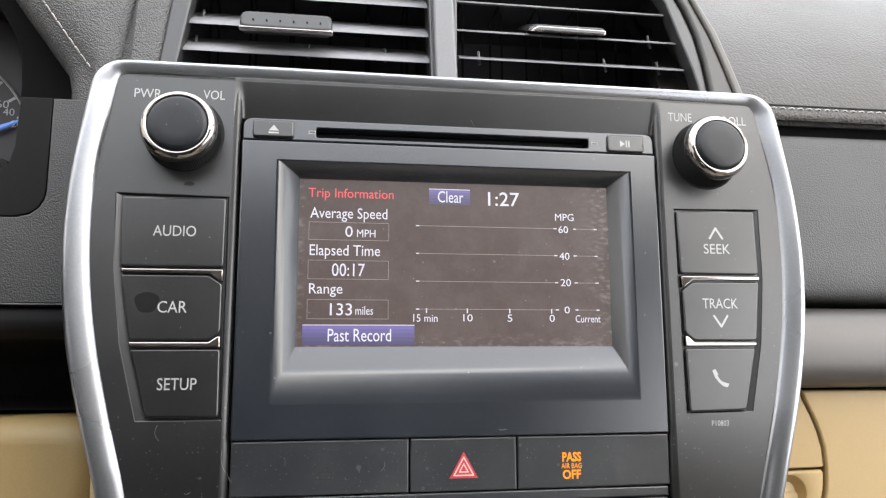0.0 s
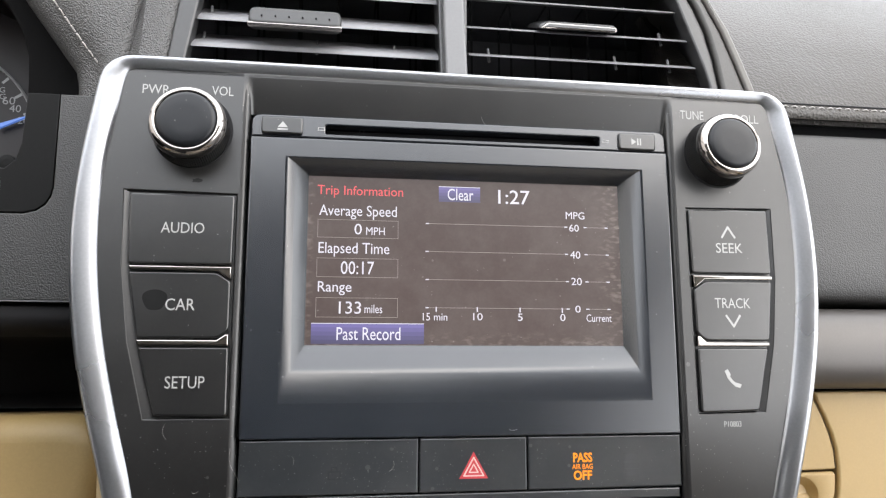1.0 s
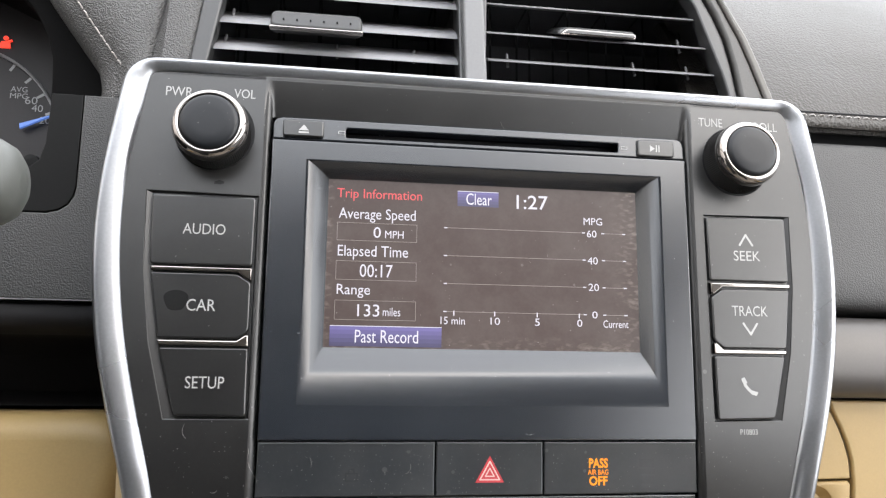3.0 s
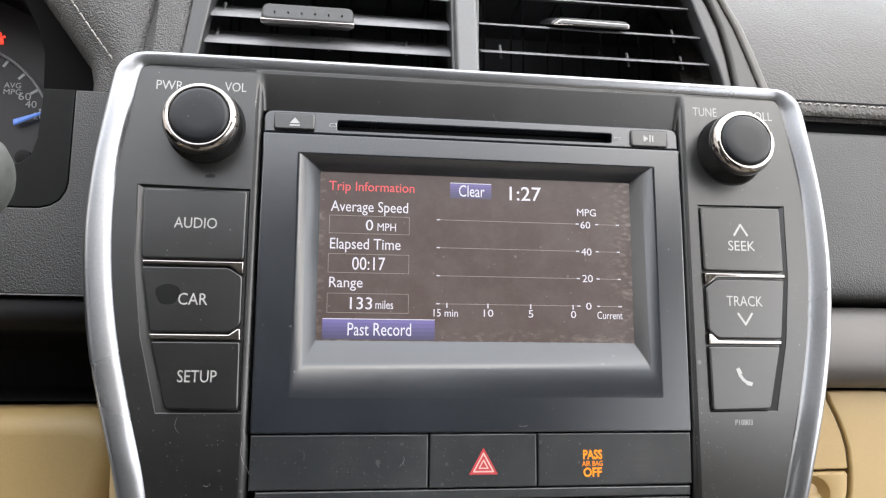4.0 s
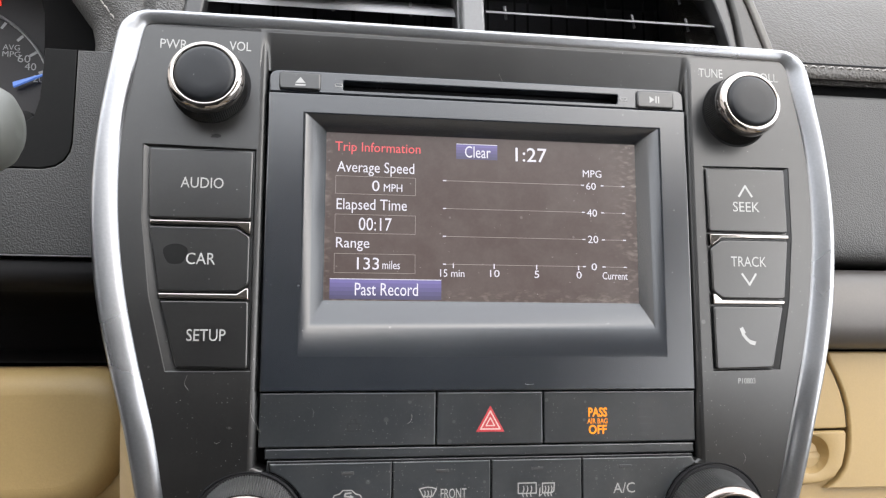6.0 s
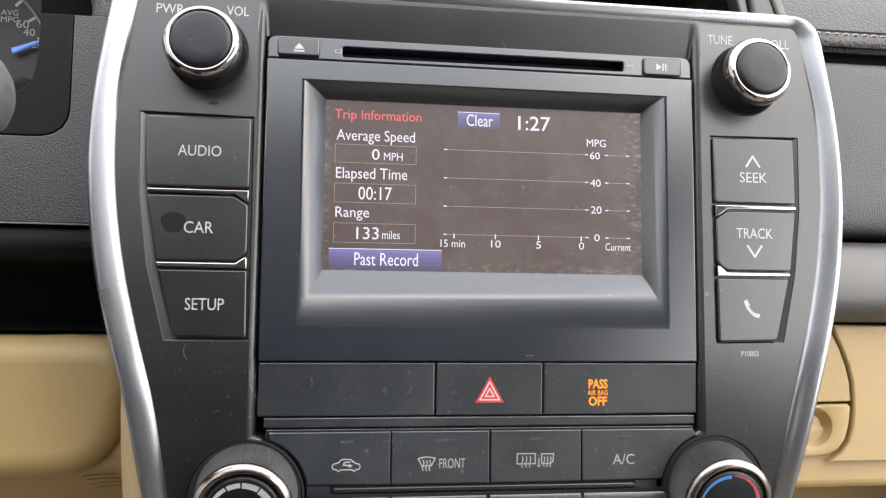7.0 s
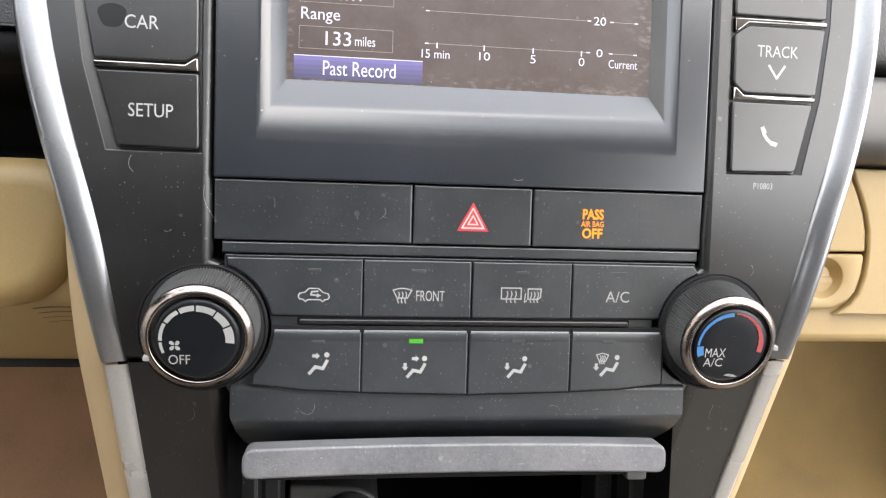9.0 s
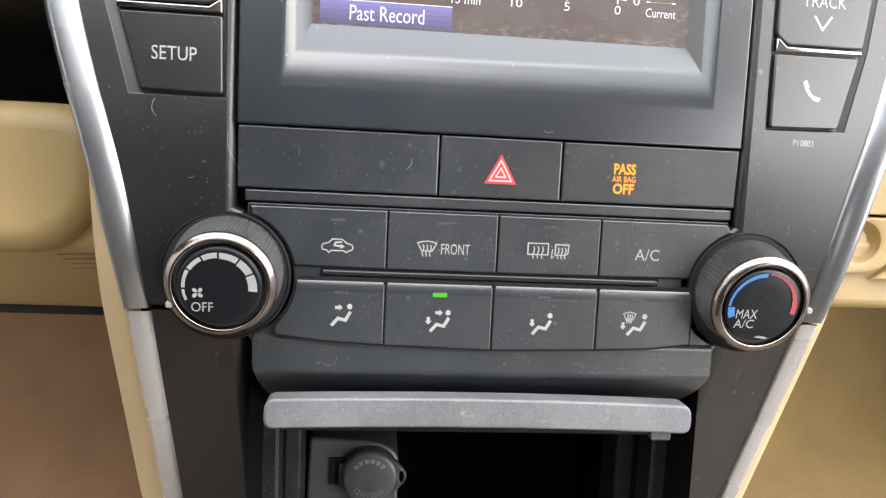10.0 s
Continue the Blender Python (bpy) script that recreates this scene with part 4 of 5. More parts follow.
printed("handset", stroke([(110.5, -42.4), (111.1, -44.2), (112.5, -46), (114.2, -47.4), (115.8, -48)], 1.3) + [ccw([(109.4, -41.6), (110.9, -40.9), (112.2, -43.4), (110.4, -44.2)]), ccw([(114.0, -46.4), (116.9, -47.2), (116.2, -48.6), (113.8, -48.2)])], YB, PRINT, b)
for p in ([(-134.6, -0.7), (-96.1, -0.7), (-96.2, -5.4), (-97.4, -5.3), (-101.4, -2.5), (-134.5, -2.3)], [(-130.3, -29.2), (-100.6, -29.3), (-97.4, -27.1), (-96.2, -27.1), (-96.1, -31.4), (-129.8, -31.3)],
          [(97.4, -0.9), (134.3, -0.9), (134.2, -2.6), (102.7, -2.7), (98.7, -5.9), (97.6, -5.9)], [(97.9, -31.3), (130.7, -31.2), (130.9, -29.6), (102, -29.6), (99, -26.9), (97.9, -26.9)]):
    part("chrome_bar", slab(p, -1.6, 6, 0.5), CHROME, stack, "thin polished chrome bar between buttons")

# ---- head unit ----
unit = thing("head_unit", "black car radio head unit with disc slot and lit display", "car radio")
scoop = [(u, 7.5 * u**1.8) for u in (0.0, 0.1, 0.2, 0.3, 0.4, 0.5, 0.62, 0.74, 0.87, 1.0)]
part("bezel", slab(rect(-90.9, 88.6, -67.0, 53.4), -0.4, 10, 0.7, holes=[[(rect(-76.8 + 9.4 * u**1.3, 76.8 - 8.9 * u**1.3, -53.6 + 22.6 * u, 45.5 - 6.1 * u**1.5), d) for u, d in scoop]]), MODULE, unit, "black bezel sloping in to the display")
slot = rect(-61, 58.2, 55.9, 59.9, 0.8, 2)
part("slot_plate", slab(rounded([(-90.9, 54), (88.6, 54), (88.6, 63.4), (-90.9, 63.4)], [0.3, 0.3, 4.5, 4.5], 4), 1.0, 10, 0.6, holes=[(slot, 9, 0.5)]), MODULE, unit, "black plate with a long disc slot")
part("slot_flap", slab(rect(-60.5, 57.8, 56.2, 59.6), 8, 10, 0.2), DARK, unit)
for x in (-64, 59.6):
    printed("slot_mark", stroke([(x, 57.3), (x + 2.6, 57.3), (x + 2.6, 58.5), (x, 58.5)], 0.25, True), 0.95, GREYPRINT, unit)
b = button("eject_button", rect(-86.9, -70.1, 54.9, 62.2), -0.4, unit, "small eject button")
printed("eject_symbol", [[(-80.4, 57.6), (-76.2, 57.6), (-78.3, 60.1)], rect(-80.4, -76.2, 56.4, 57.1)], -0.4, PRINT, b)
b = button("play_button", rect(66.7, 83.6, 54.4, 62.0), -0.4, unit, "small play and pause button")
printed("play_symbol", [[(72.3, 56.5), (74.6, 58.0), (72.3, 59.6)], rect(75.0, 75.6, 56.5, 59.6), rect(76.2, 76.8, 56.5, 59.6)], -0.4, PRINT, b)

disp = part("display", slab(rect(-67.6, 68.1, -31.2, 39.6), 7.1, 9, 0.0), SCREEN, unit, "lit trip computer display under dusty glass")
YS = 7.08
text("lettering", "Trip Information", (-63.7, -27.8, 30.3, 35.6), YS - 0.12, LCDRED, disp)
text("lettering", "1:27", (13.6, 27.6, 29.8, 36.0), YS - 0.12, LCDWHITE, disp, 0.004)
for body, box in (
    ("Average Speed", (-62.8, -30.4, 21.2, 27.2)), ("0", (-48.1, -45.0, 14.8, 19.4)), ("MPH", (-43.2, -35.4, 14.8, 18.0)),
    ("Elapsed Time", (-62.7, -33.4, 5.3, 11.3)), ("00:17", (-53.4, -39.7, -1.9, 3.5)), ("Range", (-62.6, -48.9, -10.6, -5.0)),
    ("133", (-53.9, -44.8, -18.2, -13.2)), ("miles", (-43.4, -36.1, -17.9, -14.4)), ("Past Record", (-54.6, -28.5, -28.9, -23.7)),
    ("Clear", (-8.6, 2.6, 30.7, 35.8)), ("MPG", (43.7, 52.2, 23.9, 27.1)), ("60", (45.1, 49.5, 18.4, 21.5)),
    ("40", (45.2, 49.8, 6.5, 9.7)), ("20", (45.4, 50.1, -5.1, -1.9)), ("0", (46.8, 49.2, -16.9, -13.9)),
    ("15 min", (-19.2, -8.9, -20.7, -17.6)), ("10", (2.1, 6.2, -20.5, -17.5)), ("5", (21.4, 23.5, -20.6, -17.5)),
    ("0", (40.0, 42.3, -20.6, -17.5)), ("Current", (51.7, 63.0, -20.8, -17.6))):
    text("lettering", body, box, YS - 0.12, LCDWHITE, disp)
for g, m in enumerate(BARS):
    part("menu_bar", slab(rect(-64.9, -18.7, -22.1 - 1.66 * (g + 1), -22.1 - 1.66 * g), YS - 0.04, 7.2, 0.0), m, disp, "violet highlighted menu bar")
for g, m in enumerate(BARS):
    part("menu_bar", slab(rect(-12.4, 5.6, 36.6 - 1.32 * (g + 1), 36.6 - 1.32 * g), YS - 0.04, 7.2, 0.0), m, disp, "violet highlighted menu bar")
printed("bar_edge", [rect(-64.9, -18.7, -22.3, -22.0)], YS, LCDWHITE, disp)
printed("bar_edge", [rect(-12.4, 5.6, 36.4, 36.7)], YS, LCDWHITE, disp)
for z in (20.3, 8.3, -3.6, -15.4):
    printed("grid_line", [rect(-17.2, 43.8, z - 0.09, z + 0.09), rect(52, 62.2, z - 0.09, z + 0.09)], YS, LCDLINE, disp)
    for x in (-17.4, 43.6, 52.4, 62):
        printed("grid_end", [rect(x - 0.7, x + 0.7, z - 0.22, z + 0.22)], YS - 0.03, LCDWHITE, disp)
printed("axis_tick", [rect(x - 0.25, x + 0.25, -17.0, -15.0) for x in (-13.6, 3.9, 22.4, 41.0)], YS, LCDWHITE, disp)
for z0, z1 in ((13.4, 20.9), (-3.1, 4.7), (-19.6, -11.7)):
    printed("value_frame", stroke([(-63.2, z0), (-29.8, z0), (-29.8, z1), (-63.2, z1)], 0.16, True), YS, LCDLINE, disp)

# ---- switch row ----
row = thing("switch_row", "row of black switches with a red hazard triangle", "switch panel", curve=panel_curve)
YR = 0.2
blank = part("blank_switch", slab(rect(-90.6, -21.6, -88.6, -67.5), YR, 9, 0.7), CLIMATE, row, "blank black cover with a faint unlit symbol")
printed("faint_symbol", stroke([(-56.5, -82.6), (-52, -82.6), (-52, -79.8), (-56.5, -79.8)], 0.5, True) + stroke([(-55.4, -79.6), (-55.2, -78.2), (-53.4, -78.2), (-53.2, -79.6)], 0.5), YR, GHOST, blank)
hazard = part("hazard_switch", slab(rect(-21.0, 22.4, -88.6, -67.5), YR - 0.2, 9, 0.7), CLIMATE, row, "black hazard switch with a red triangle")


def tri(s):
    cx, cz = 0.55, -80.1
    return [(cx + s * (x - cx), cz + s * (z - cz)) for x, z in ((-5.3, -83.6), (6.4, -83.6), (0.55, -73.1))]


printed("hazard_triangle", [tri(1.0)], YR - 0.2, REDPRINT, hazard, "red warning triangle")
printed("triangle_line", stroke(tri(0.68), 0.55, True) + stroke(tri(0.30), 0.5, True), YR - 0.26, PINKPRINT, hazard, "pale inner triangle lines")
bag = part("airbag_indicator", slab(rect(23.0, 88.3, -88.6, -67.5), YR, 9, 0.7), CLIMATE, row, "black panel with amber PASS AIR BAG OFF lamp")
text("lettering", "PASS", (41.7, 49.8, -78.2, -74.3), YR - 0.12, AMBER, bag, 0.03)
text("lettering", "AIR BAG", (41.2, 49.9, -80.9, -78.8), YR - 0.12, AMBER, bag, 0.01)
text("lettering", "OFF", (41.7, 49.5, -85.2, -81.4), YR - 0.12, AMBER, bag, 0.03)
printed("unlit_lettering", [rect(63.2, 69.6, -78, -74.6), rect(63.2, 69.9, -80.8, -78.8), rect(63.6, 69.4, -84.6, -81.4)], YR, GHOST, bag)

# ---- climate control ----
climate = thing("climate_control", "black climate control panel with eight keys and two dials", "climate control", curve=panel_curve)
part("upper_rail", slab(rect(-88, 87.6, -93.2, -89.2), 0.8, 9, 0.6), CLIMATE, climate)
KX, KZ = 93.0, -119.2
panel = [(-87, -93.8), (87, -93.8)] + arc(KX, KZ, 22.2, 105, 252, 26) + [(84.5, -143), (-84.5, -143)] + mirrored(arc(KX, KZ, 22.2, 105, 252, 26))[::-1]
part("panel", slab(panel, 1.2, 11, 0.4), CLIMATE, climate)
part("groove", slab(rect(-61.6, 61.6, -118.6, -115.0, 1.2, 3), 0.9, 8, 0.0), DARK, climate)
part("divider_bar", slab(rect(-60.8, 60.8, -117.9, -116.1, 0.8, 3), -0.9, 8, 0.5), BUTTON, climate)
cut_c = arc(-KX, KZ, 22.8, 71, 11, 10)
cut_d = arc(-KX, KZ, 23.4, 1, -45, 8)
c1 = [(-86, -94.6), (-38.7, -94.6), (-38.7, -115.2)] + cut_c[::-1]
d1 = [(-38.7, -118.9), (-38.7, -142.0), (-58, -141.2), (-76.6, -139.1)] + cut_d[::-1]
c4 = [(86, -94.6), (38.7, -94.6), (38.7, -115.2)] + arc(KX + 2.4, KZ, 22.8, 169, 109, 10)
d4 = [(38.7, -118.9), (38.7, -142.0), (58, -141.2), (74.3, -139.3), (74.3, -118.9)]
YC, YD = -0.3, -1.6
keys = []
for p, y0, lab in ((c1, YC, "recirculation key"), (rect(-38.4, 0.7, -115.2, -94.6), YC, "windscreen defrost key lettered FRONT"), (rect(1.1, 38.4, -115.2, -94.6), YC, "rear defrost key"), (c4, YC, "key lettered A/C"),
                   (d1, YD, "face airflow key"), ([(-38.4, -118.9), (-0.1, -118.9), (-0.1, -143), (-38.4, -142.1)], YD, "face and floor airflow key with a green lamp"), ([(0.3, -118.9), (38.4, -118.9), (38.4, -142.1), (0.3, -143)], YD, "floor airflow key"), (d4, YD, "floor and defrost airflow key")):
    face = p if y0 == YC else [(x, min(z, -120.5)) for x, z in p]
    keys.append(part("key", slab(offset(ccw(face), -0.15), y0, 9, 0.4, n=3), CLIMATE, climate, "black " + lab))
    part("key_gap", slab(offset(ccw(p), 0.5), 0.5 if y0 == YC else -1.15, 6, 0.0), DARK, keys[-1], "dark gap round the key")
    if y0 == YD:
        xa, xb = min(q[0] for q in p) + 0.6, max(q[0] for q in p) - 0.6
        if xa < -60:
            xa = -69.2
        part("crest", along([(YD + 2.2, -119.0), (YD + 1.1, -119.15), (YD + 0.55, -119.6), (YD + 0.1, -120.4), (YD - 0.14, -121.3), (YD - 0.18, -122.2), (YD - 0.08, -123.2), (YD + 0.1, -124.0)], xa, xb, 0.6), CLIMATE, keys[-1], "bevelled upper edge")
for k, (x0, x1, z0, z1) in enumerate(((-58.3, -53.6, -99.3, -98.1), (-21.2, -16.3, -99.1, -97.9), (17.4, 22.2, -99.0, -97.8), (54.4, 59.4, -98.7, -97.5), (-56.2, -51.7, -124.6, -123.4), (-21.7, -16.6, -124.4, -122.7), (16.1, 20.9, -124.0, -122.7), (50.8, 55.6, -124.0, -122.7))):
    part("lamp", slab(rect(x0, x1, z0, z1), (YC if k < 4 else YD) - 0.15, 0.5, 0.1), GREEN if k == 5 else UNLIT if k in (0, 1, 2) else GHOST, keys[k], "lit green lamp" if k == 5 else "unlit lamp")


def wave(x, z0, z1):
    n = 6
    return stroke([(x + 0.28 * math.sin(i / n * math.tau), z0 + (z1 - z0) * i / n) for i in range(n + 1)], 0.4)


def arrow(x, z, dx, dz):
    """A short block arrow."""
    d, s = Vector((dx, dz)), Vector((-dz, dx))
    o = Vector((x, z))
    return ccw([tuple(o + d * a + s * q) for a, q in ((-1.3, 0.55), (0.1, 0.55), (0.1, 1.15), (1.4, 0), (0.1, -1.15), (0.1, -0.55), (-1.3, -0.55))])


car = [(-61.3, -108.0), (-60.9, -107.0), (-58.9, -106.5), (-57.6, -105.2), (-54.3, -105.2), (-52.6, -106.6), (-50.8, -107.1), (-50.4, -108.2), (-50.9, -109.0), (-52.0, -109.2), (-52.7, -109.9), (-53.6, -109.2), (-58.0, -109.2), (-58.8, -109.9), (-59.6, -109.1), (-60.9, -108.9)]
printed("symbol", stroke(car, 0.42, True) + stroke([(-54.5, -106.2), (-56.6, -106.4), (-56.9, -107.4), (-54.6, -107.7)], 0.6) + [[(-54.8, -108.5), (-53.2, -107.7), (-54.8, -106.9)]], YC, PRINT, keys[0])
shield = [(-27.8, -105.4), (-26.2, -104.9), (-24.5, -104.7), (-22.7, -104.9), (-21.1, -105.4), (-22.6, -108.2), (-26.3, -108.2)]
printed("symbol", stroke(shield, 0.42, True) + wave(-25.8, -106.1, -110.0) + wave(-24.5, -106.1, -110.0) + wave(-23.2, -106.1, -110.0), YC, PRINT, keys[1])
legend("lettering", "FRONT", (-19.4, -9.1, -109.2, -105.4), YC, keys[1])
printed("symbol", stroke([(11.9, -104.0), (19.3, -104.0), (19.3, -108.0), (11.9, -108.0)], 0.45, True) + sum((wave(x, -105.2, -109.3) for x in (14.0, 15.6, 17.2)), []) + stroke([(21.9, -104.2), (26.8, -104.2), (26.6, -107.3), (25.6, -108.0), (21.9, -108.0)], 0.45, True) + sum((wave(x, -105.4, -109.2) for x in (23.0, 24.3, 25.6)), []) + stroke([(20.9, -106), (20.6, -109.2), (21.4, -108.6)], 0.4), YC, PRINT, keys[2])
legend("lettering", "A/C", (51.6, 60.8, -108.8, -104.7), YC, keys[3])


def airflow(x0, z0):
    """A bent bar and a dot: the plain airflow mark."""
    return stroke([(x0 - 6.6, z0 - 6.6), (x0 - 4.6, z0 - 4.3), (x0 - 2.0, z0 - 4.9), (x0 - 0.5, z0 - 2.2)], 1.15) + [ccw(arc(x0 - 0.6, z0, 0.95, 0, 345, 16))]


printed("symbol", airflow(-50.2, -128.6) + [arrow(-54.6, -129.0, 1, 0)], YD, PRINT, keys[4])
printed("symbol", airflow(-15.3, -129.8) + [arrow(-19.2, -129.9, 1, 0), arrow(-22.9, -132.8, 0, -1)], YD, PRINT, keys[5])
printed("symbol", airflow(21.8, -129.8) + [arrow(14.7, -132.6, 0, -1)], YD, PRINT, keys[6])
dsh = [(48.6, -128.3), (50.9, -127.6), (53.2, -128.3), (52.2, -130.6), (49.7, -130.6)]
printed("symbol", airflow(57.2, -129.2) + [arrow(48.6, -132.8, 0, -1)] + stroke(dsh, 0.35, True) + wave(50.1, -128.6, -131.6) + wave(50.9, -128.6, -131.6) + wave(51.7, -128.6, -131.6), YD, PRINT, keys[7])

for s, nm, lab in ((-1, "fan_dial", "knurled black fan dial"), (1, "temperature_dial", "knurled black temperature dial")):
    wx = s * KX + (2.2 if s > 0 else -0.8)
    part("dial_well", lathe([(20.9, -1.5), (21.3, -0.9), (21.3, 30)], wx, KZ, 72), HOODBLACK, climate)
    part("dial_rim", ringlathe([(21.2, 1.5), (21.2, -1.2), (21.5, -1.6), (21.9, -1.6), (22.3, -1.0), (22.3, 1.5)], wx, KZ, 72), DARK, climate, "raised black rim round the dial")
    k = dial(nm, climate, s * KX, KZ, 18.8, 16.4, lab, True)
    yk = -17.6
    if s < 0:
        cells = ((203, 184, 1.0), (181, 150, 1.2), (147, 120, 1.5), (117, 92, 1.9), (89, 58, 2.2), (55, 27, 2.6), (24, -6, 3.0))
        for a0, a1, w in cells:
            printed("fan_scale", [sector(-KX, KZ, 12.5 - w, 12.5, a1, a0, 8)], yk, PRINT, k, "white step of the fan scale")
        text("lettering", "OFF", (-102.5, -95.3, -128.1, -124.6), yk - 0.12, PRINT, k)
        blade = [(0.25, 0.0), (0.9, -0.2), (1.7, 0.05), (2.05, 0.6), (1.85, 1.2), (1.2, 1.35), (0.55, 0.8)]
        printed("fan_symbol", [ccw([(-100.3 + u * math.cos(a) - v * math.sin(a), -121.2 + u * math.sin(a) + v * math.cos(a)) for u, v in blade]) for a in (0.35, 1.92, 3.49, 5.06)], yk, PRINT, k)
        a = radians(203)
    else:
        printed("cold_scale", [sector(KX - 0.7, KZ, 13.2 - 1.0 * (1.5 - abs(a - 92) / 120), 13.2, a, a + 14.5, 3) for a in (92, 106.5, 121, 135.5, 150, 164.5)] + [sector(KX - 0.7, KZ, 10.6, 13.2, 181, 200, 6)], yk, BLUEPRINT, k, "blue cold scale")
        printed("hot_scale", [sector(KX - 0.7, KZ, 13.2 - 0.55 - (88 - a) / 100 * 1.8, 13.2, a - 12.5, a, 3) for a in (88, 75.5, 63, 50.5, 38, 25.5, 13, 0.5)], yk, REDARC, k, "red hot scale")
        text("lettering", "MAX", (82.7, 90.9, -123.8, -120.2), yk - 0.12, PRINT, k)
        text("lettering", "A/C", (82.5, 90.1, -127.6, -124.2), yk - 0.12, PRINT, k)
        printed("scuff", [[(91.2, -131.3), (93.2, -130.6), (95.5, -131.0), (97.2, -131.9), (95.0, -132.0), (93.0, -131.6)]], yk, SCUFF, k, "pale scuff")
        a = radians(-5)
    part("pointer", slab(rounded([(s * KX + 18.6 * math.cos(a) - 1.1, KZ + 18.6 * math.sin(a) - 0.9), (s * KX + 18.6 * math.cos(a) + 1.1, KZ + 18.6 * math.sin(a) - 0.9), (s * KX + 18.6 * math.cos(a) + 1.1, KZ + 18.6 * math.sin(a) + 1.1), (s * KX + 18.6 * math.cos(a) - 1.1, KZ + 18.6 * math.sin(a) + 1.1)], 0.5, 2), -17.0, -14.5, 0.3), GREYPRINT, k, "white pointer mark")
    HELD.clear()

# lip under the keys
prof = [(8, -137), (1.6, -139.5), (-0.2, -142), (-1.0, -145.5), (-0.8, -149.5), (0.2, -152.2), (2.5, -155), (6, -158.3), (11, -161.8), (18, -165.8), (30, -171)]
secs = []
for x, back in [(-84.6, 30.0), (-84.6, 1.0)] + [(84.2 * k / 8, 0.0) for k in range(-8, 9)] + [(84.6, 1.0), (84.6, 30.0)]:
    secs.append([(x * (1 - (0.0022 * max(0, -150.5 - z) if abs(x) > 84 else 0.0)), max(y + min(back, 1.0), back), z) for y, z in smooth_line(prof, 3)])
part("lower_lip", loft(secs), CLIMATE, climate, "smooth black lip curling under the keys")

# ---- storage bin, lid and socket ----
bin_ = thing("storage_bin", "open black storage bin under a scuffed grey lid", "storage bin", curve=bin_curve)
top = [(x, -163.3 - 1.3 * (x / 79) ** 2) for x in [77 - 154 * k / 24 for k in range(25)]]
bot = [(x, -174.4 - 1.3 * (x / 79) ** 2) for x in [-77 + 154 * k / 24 for k in range(25)]]
end_r = [(78.6, -175.4), (79.8, -174.5), (80.4, -173.0), (80.5, -170.0), (80.3, -167.6), (79.6, -166.0), (78.5, -165.0)]
lid = part("lid", slab(end_r + top + mirrored(end_r)[::-1] + bot, 4, 12.5, 1.0, n=5), LIDMAT, bin_, "scuffed grey lid with a rounded front edge", curve=lid_curve)
CURVES[lid] = lid_curve
part("underside", slab([(74, -175.0), (-74, -175.0), (-74, -177.6), (74, -177.6)], 8, 60, 0.8), DARK, lid)
part("latch", slab(rounded(rect(66, 74, -179.4, -174.8), 1.0, 2), 7, 20, 0.6), SOCKET, lid, "small grey latch under the lid")

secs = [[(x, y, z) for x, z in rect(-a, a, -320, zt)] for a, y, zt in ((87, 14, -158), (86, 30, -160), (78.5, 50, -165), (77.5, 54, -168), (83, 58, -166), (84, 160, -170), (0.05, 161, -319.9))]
# blackened to paint the shade inside the bin
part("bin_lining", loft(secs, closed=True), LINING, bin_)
for s in (-1, 1):
    part("bin_jamb", slab([(s * x, z) for x, z in ((86.4, -176), (78.6, -178), (78.2, -320), (86.4, -320))], 34, 52, 1.2), JAMB, bin_, "dusty dark jamb of the bin opening")
    # paler bead stands in for the reflection along the jamb's bevel
    part("jamb_edge", tube([(s * 78.7, 35.0, -178.5), (s * 78.3, 35.0, -319)], 0.3, 8), EDGING, bin_, "pale line painting the glint on the jamb's edge")
    part("bin_wall", loft([[(s * 83.5, 55.5, z), (s * 72.5, 57.0, z), (s * 71.6, 57.6, z), (s * 71.2, 59.0, z), (s * 71.2, 78, z)] for z in (-177, -225, -272, -319)]), JAMB, bin_, "inner wall of the bin")
sock = thing("power_socket", "capped power socket on a grey plate inside the bin", "power socket", curve=bin_curve)
part("plate", slab(rounded([(-69.8, -206.5), (-36, -208.5), (-27.5, -214), (-27.5, -320), (-73.5, -320)], [2, 8, 6, 3, 3], 3), 80, 160, 1.5), SOCKET, sock)
capo = part("cap", lathe([(3, 72.4), (11.2, 72.6), (12.6, 73.2), (13.4, 74.8), (13.5, 80)], -41, -223.4, 48), SOCKET, sock, "round hinged grey cap with raised lettering")


def round_cap(px, pz):
    a = (px + 41) / 9.6
    r = 9.2 - (pz + 234)
    return -41 + r * math.sin(a), -223.4 - r * math.cos(a)


text("lettering", "12V/120W", (-49.5, -32.5, -234.6, -231.9), 72.5, VENT, capo, 0.0, "", round_cap)
printed("raised_marks", [sector(-41, -223.4, 7.4, 9.4, a, a + 13, 3) for a in (38, 57, 76, 95, 114, 133)], 72.55, VENT, capo)
part("hinge", slab(rect(-60, -52.5, -229, -216), 78.2, 82, 0.8), DARK, sock, "black hinge beside the cap")
part("hinge_pin", tube([(-54.6, 76.5, -228), (-54.6, 76.5, -217.5)], 1.2, 10), SOCKET, sock)
pull = rounded([(-31, -214), (-24.6, -220.6), (-23.4, -223.6), (-24.6, -226.6), (-31, -233)], [1, 3, 2, 3, 1], 4)
part("pull_tab", slab(pull, 75.4, 78.4, 0.9, holes=[(rect(-27.2, -25.2, -226.3, -220.9, 0.8, 3), 3.0, 0.3)]), SOCKET, sock, "pointed pull tab of the cap")


# ---- marks and lint ----
rng = random.Random(7)


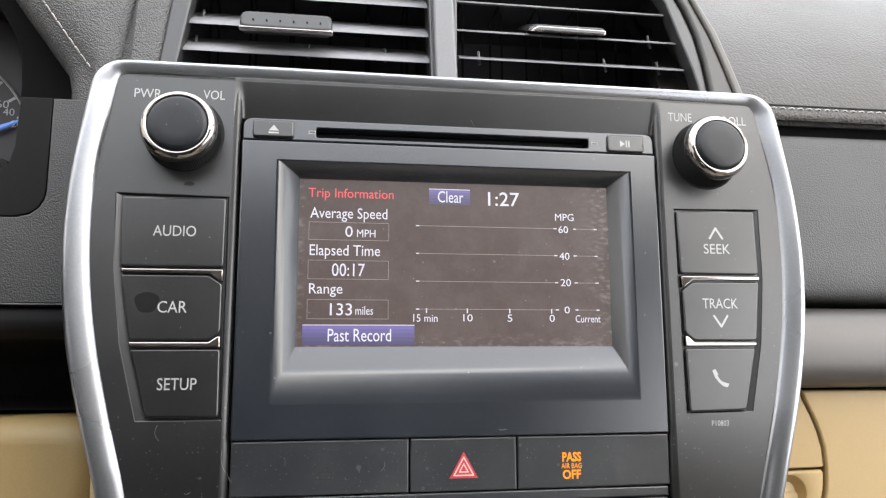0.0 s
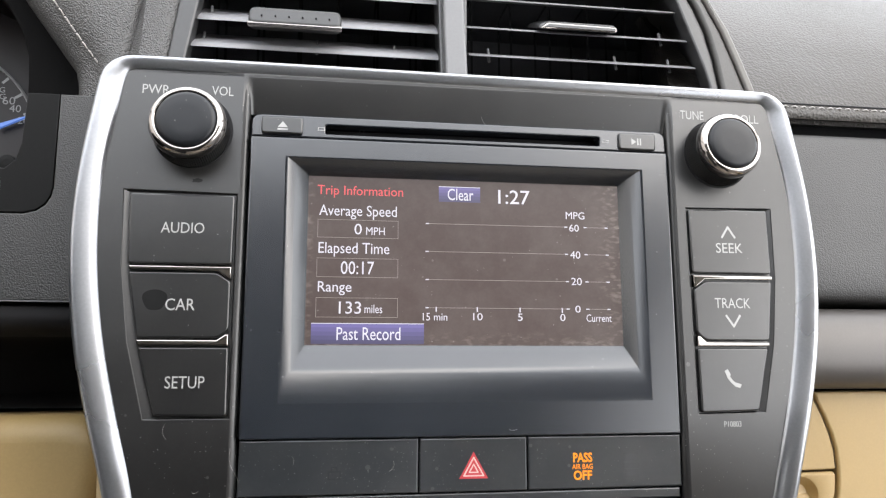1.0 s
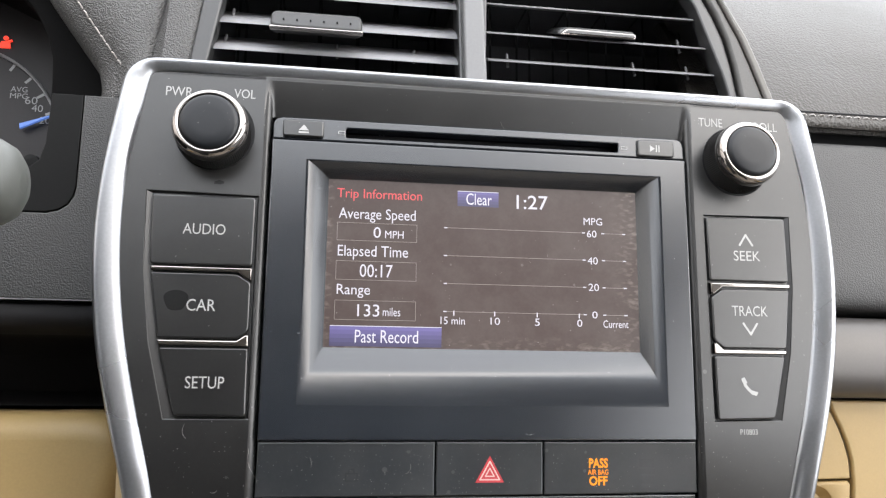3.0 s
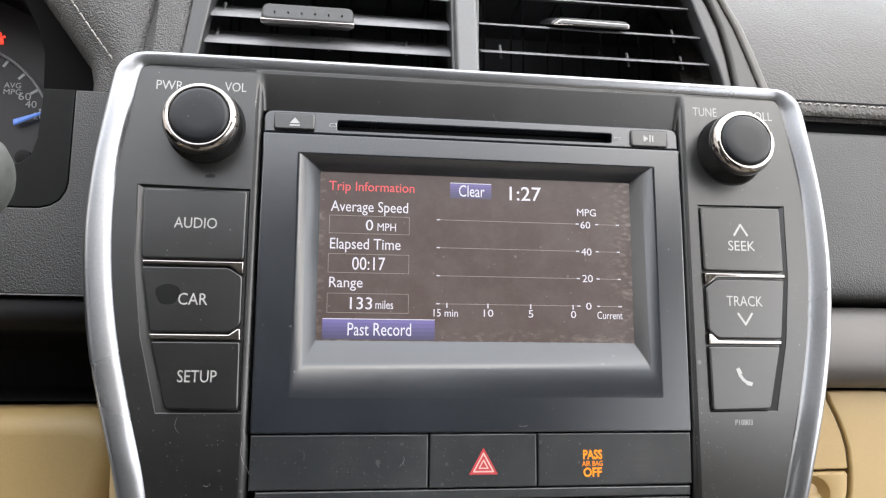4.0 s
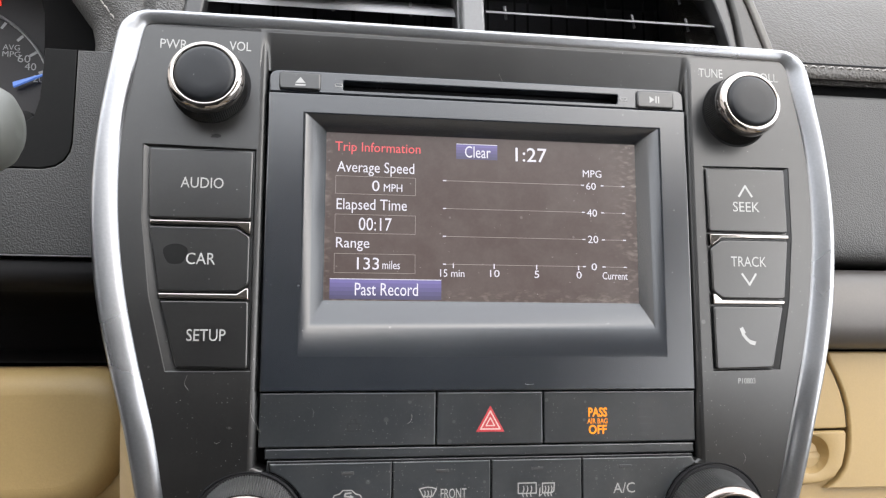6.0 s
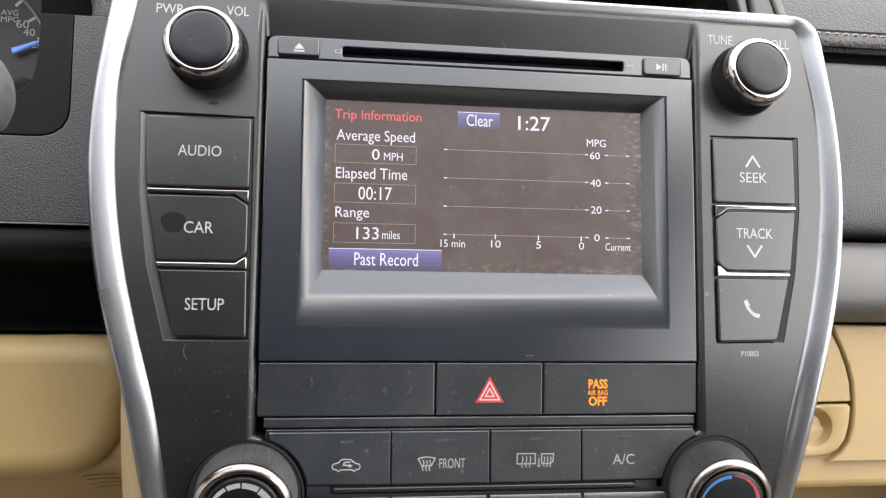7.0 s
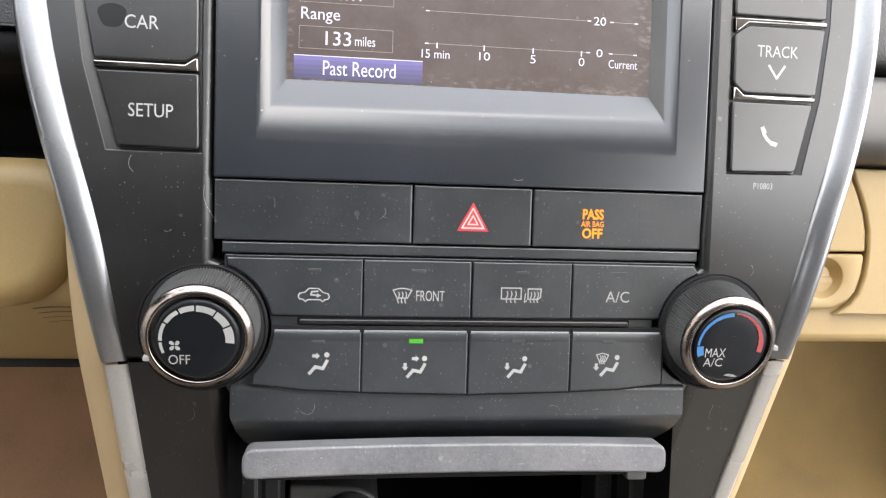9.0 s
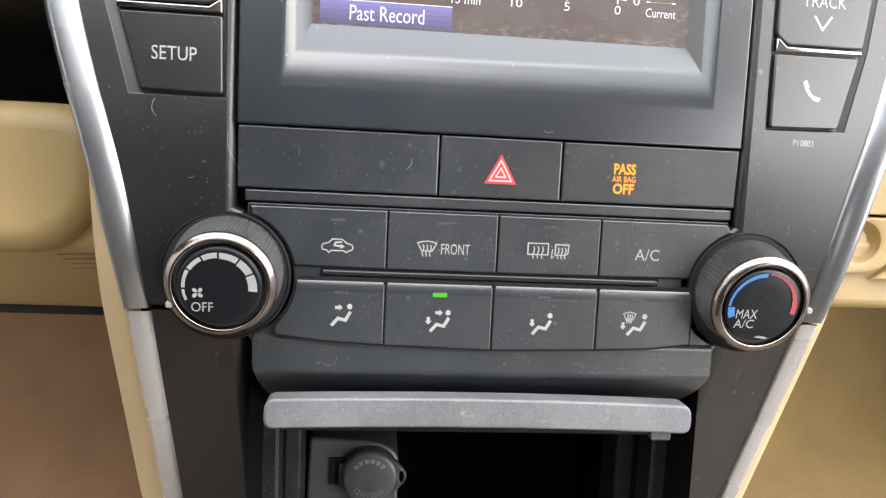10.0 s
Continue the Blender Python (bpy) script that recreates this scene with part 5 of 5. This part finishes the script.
def blotch(cx, cz, w, h, n=14):
    return [(cx + w * math.cos(math.tau * k / n) * rng.uniform(0.55, 1.0), cz + h * math.sin(math.tau * k / n) * rng.uniform(0.5, 1.0)) for k in range(n)]


printed("smudge", [blotch(-111.0, 33.9, 2.8, 1.3)], 0.05, SMUDGE, stack, "dark smudge below the volume dial")
for cx, cz, w, h in ((-8, -168.5, 1.3, 1.6), (-4.5, -169.5, 0.8, 1.1), (47, -170, 1.2, 0.8), (22, -171.2, 2.6, 0.35), (-52, -167.8, 0.7, 0.5)):
    printed("scuff", [blotch(cx, cz, w, h)], 3.95, SCUFF, lid, "pale scuff")


def fibre(x, y, z, length, heading, curl):
    """A stray hair of lint lying on the plastic."""
    pts, a = [], heading
    for k in range(12):
        pts.append((x, y - 0.1 - 0.25 * math.sin(k * 0.8) ** 2, z))
        a += curl / 12 + rng.uniform(-0.16, 0.16)
        x, z = x + length / 12 * math.cos(a), z + length / 12 * math.sin(a)
    ob = part("lint_fibre", tube(pts, 0.05, 4), LINT, None, m=STACK, curve=column_curve if abs(pts[0][0]) > 90 else panel_curve)
    tagged(ob, "thin pale hair of lint stuck to the dusty plastic", "lint", "lint on the fascia")


for x, y, z, length, heading, curl in ((-93.8, -0.2, -70, 15, -1.55, 0.1), (-118, 0, -60.5, 7, -1.9, 0.9), (-107, 0, -86, 3, -0.6, 1.5), (-60, -0.9, -148.5, 9, -1.2, 2.9), (-101, 0, -101, 4, -2.2, -0.8),
                                        (15, -0.5, -64.3, 4, -0.8, 0.9), (-33, 0.0, -80, 5, 0.5, 1.5), (31, -0.9, -148, 5, 0.9, -1.4),
                                        (-70, -0.4, -77, 4, 1.2, 1.1), (-112, 0, -112, 6, -1.0, 0.9), (-99, 0, -150, 7, -1.3, -1.2), (109, 0, -98, 5, 0.8, 1.3), (103, 0, -150, 6, -1.7, 0.8), (-128, 0, 6, 5, -1.2, 1.4), (5, -0.4, 66, 4, -1.5, 0.5)):
    fibre(x, y, z, length, heading, curl)
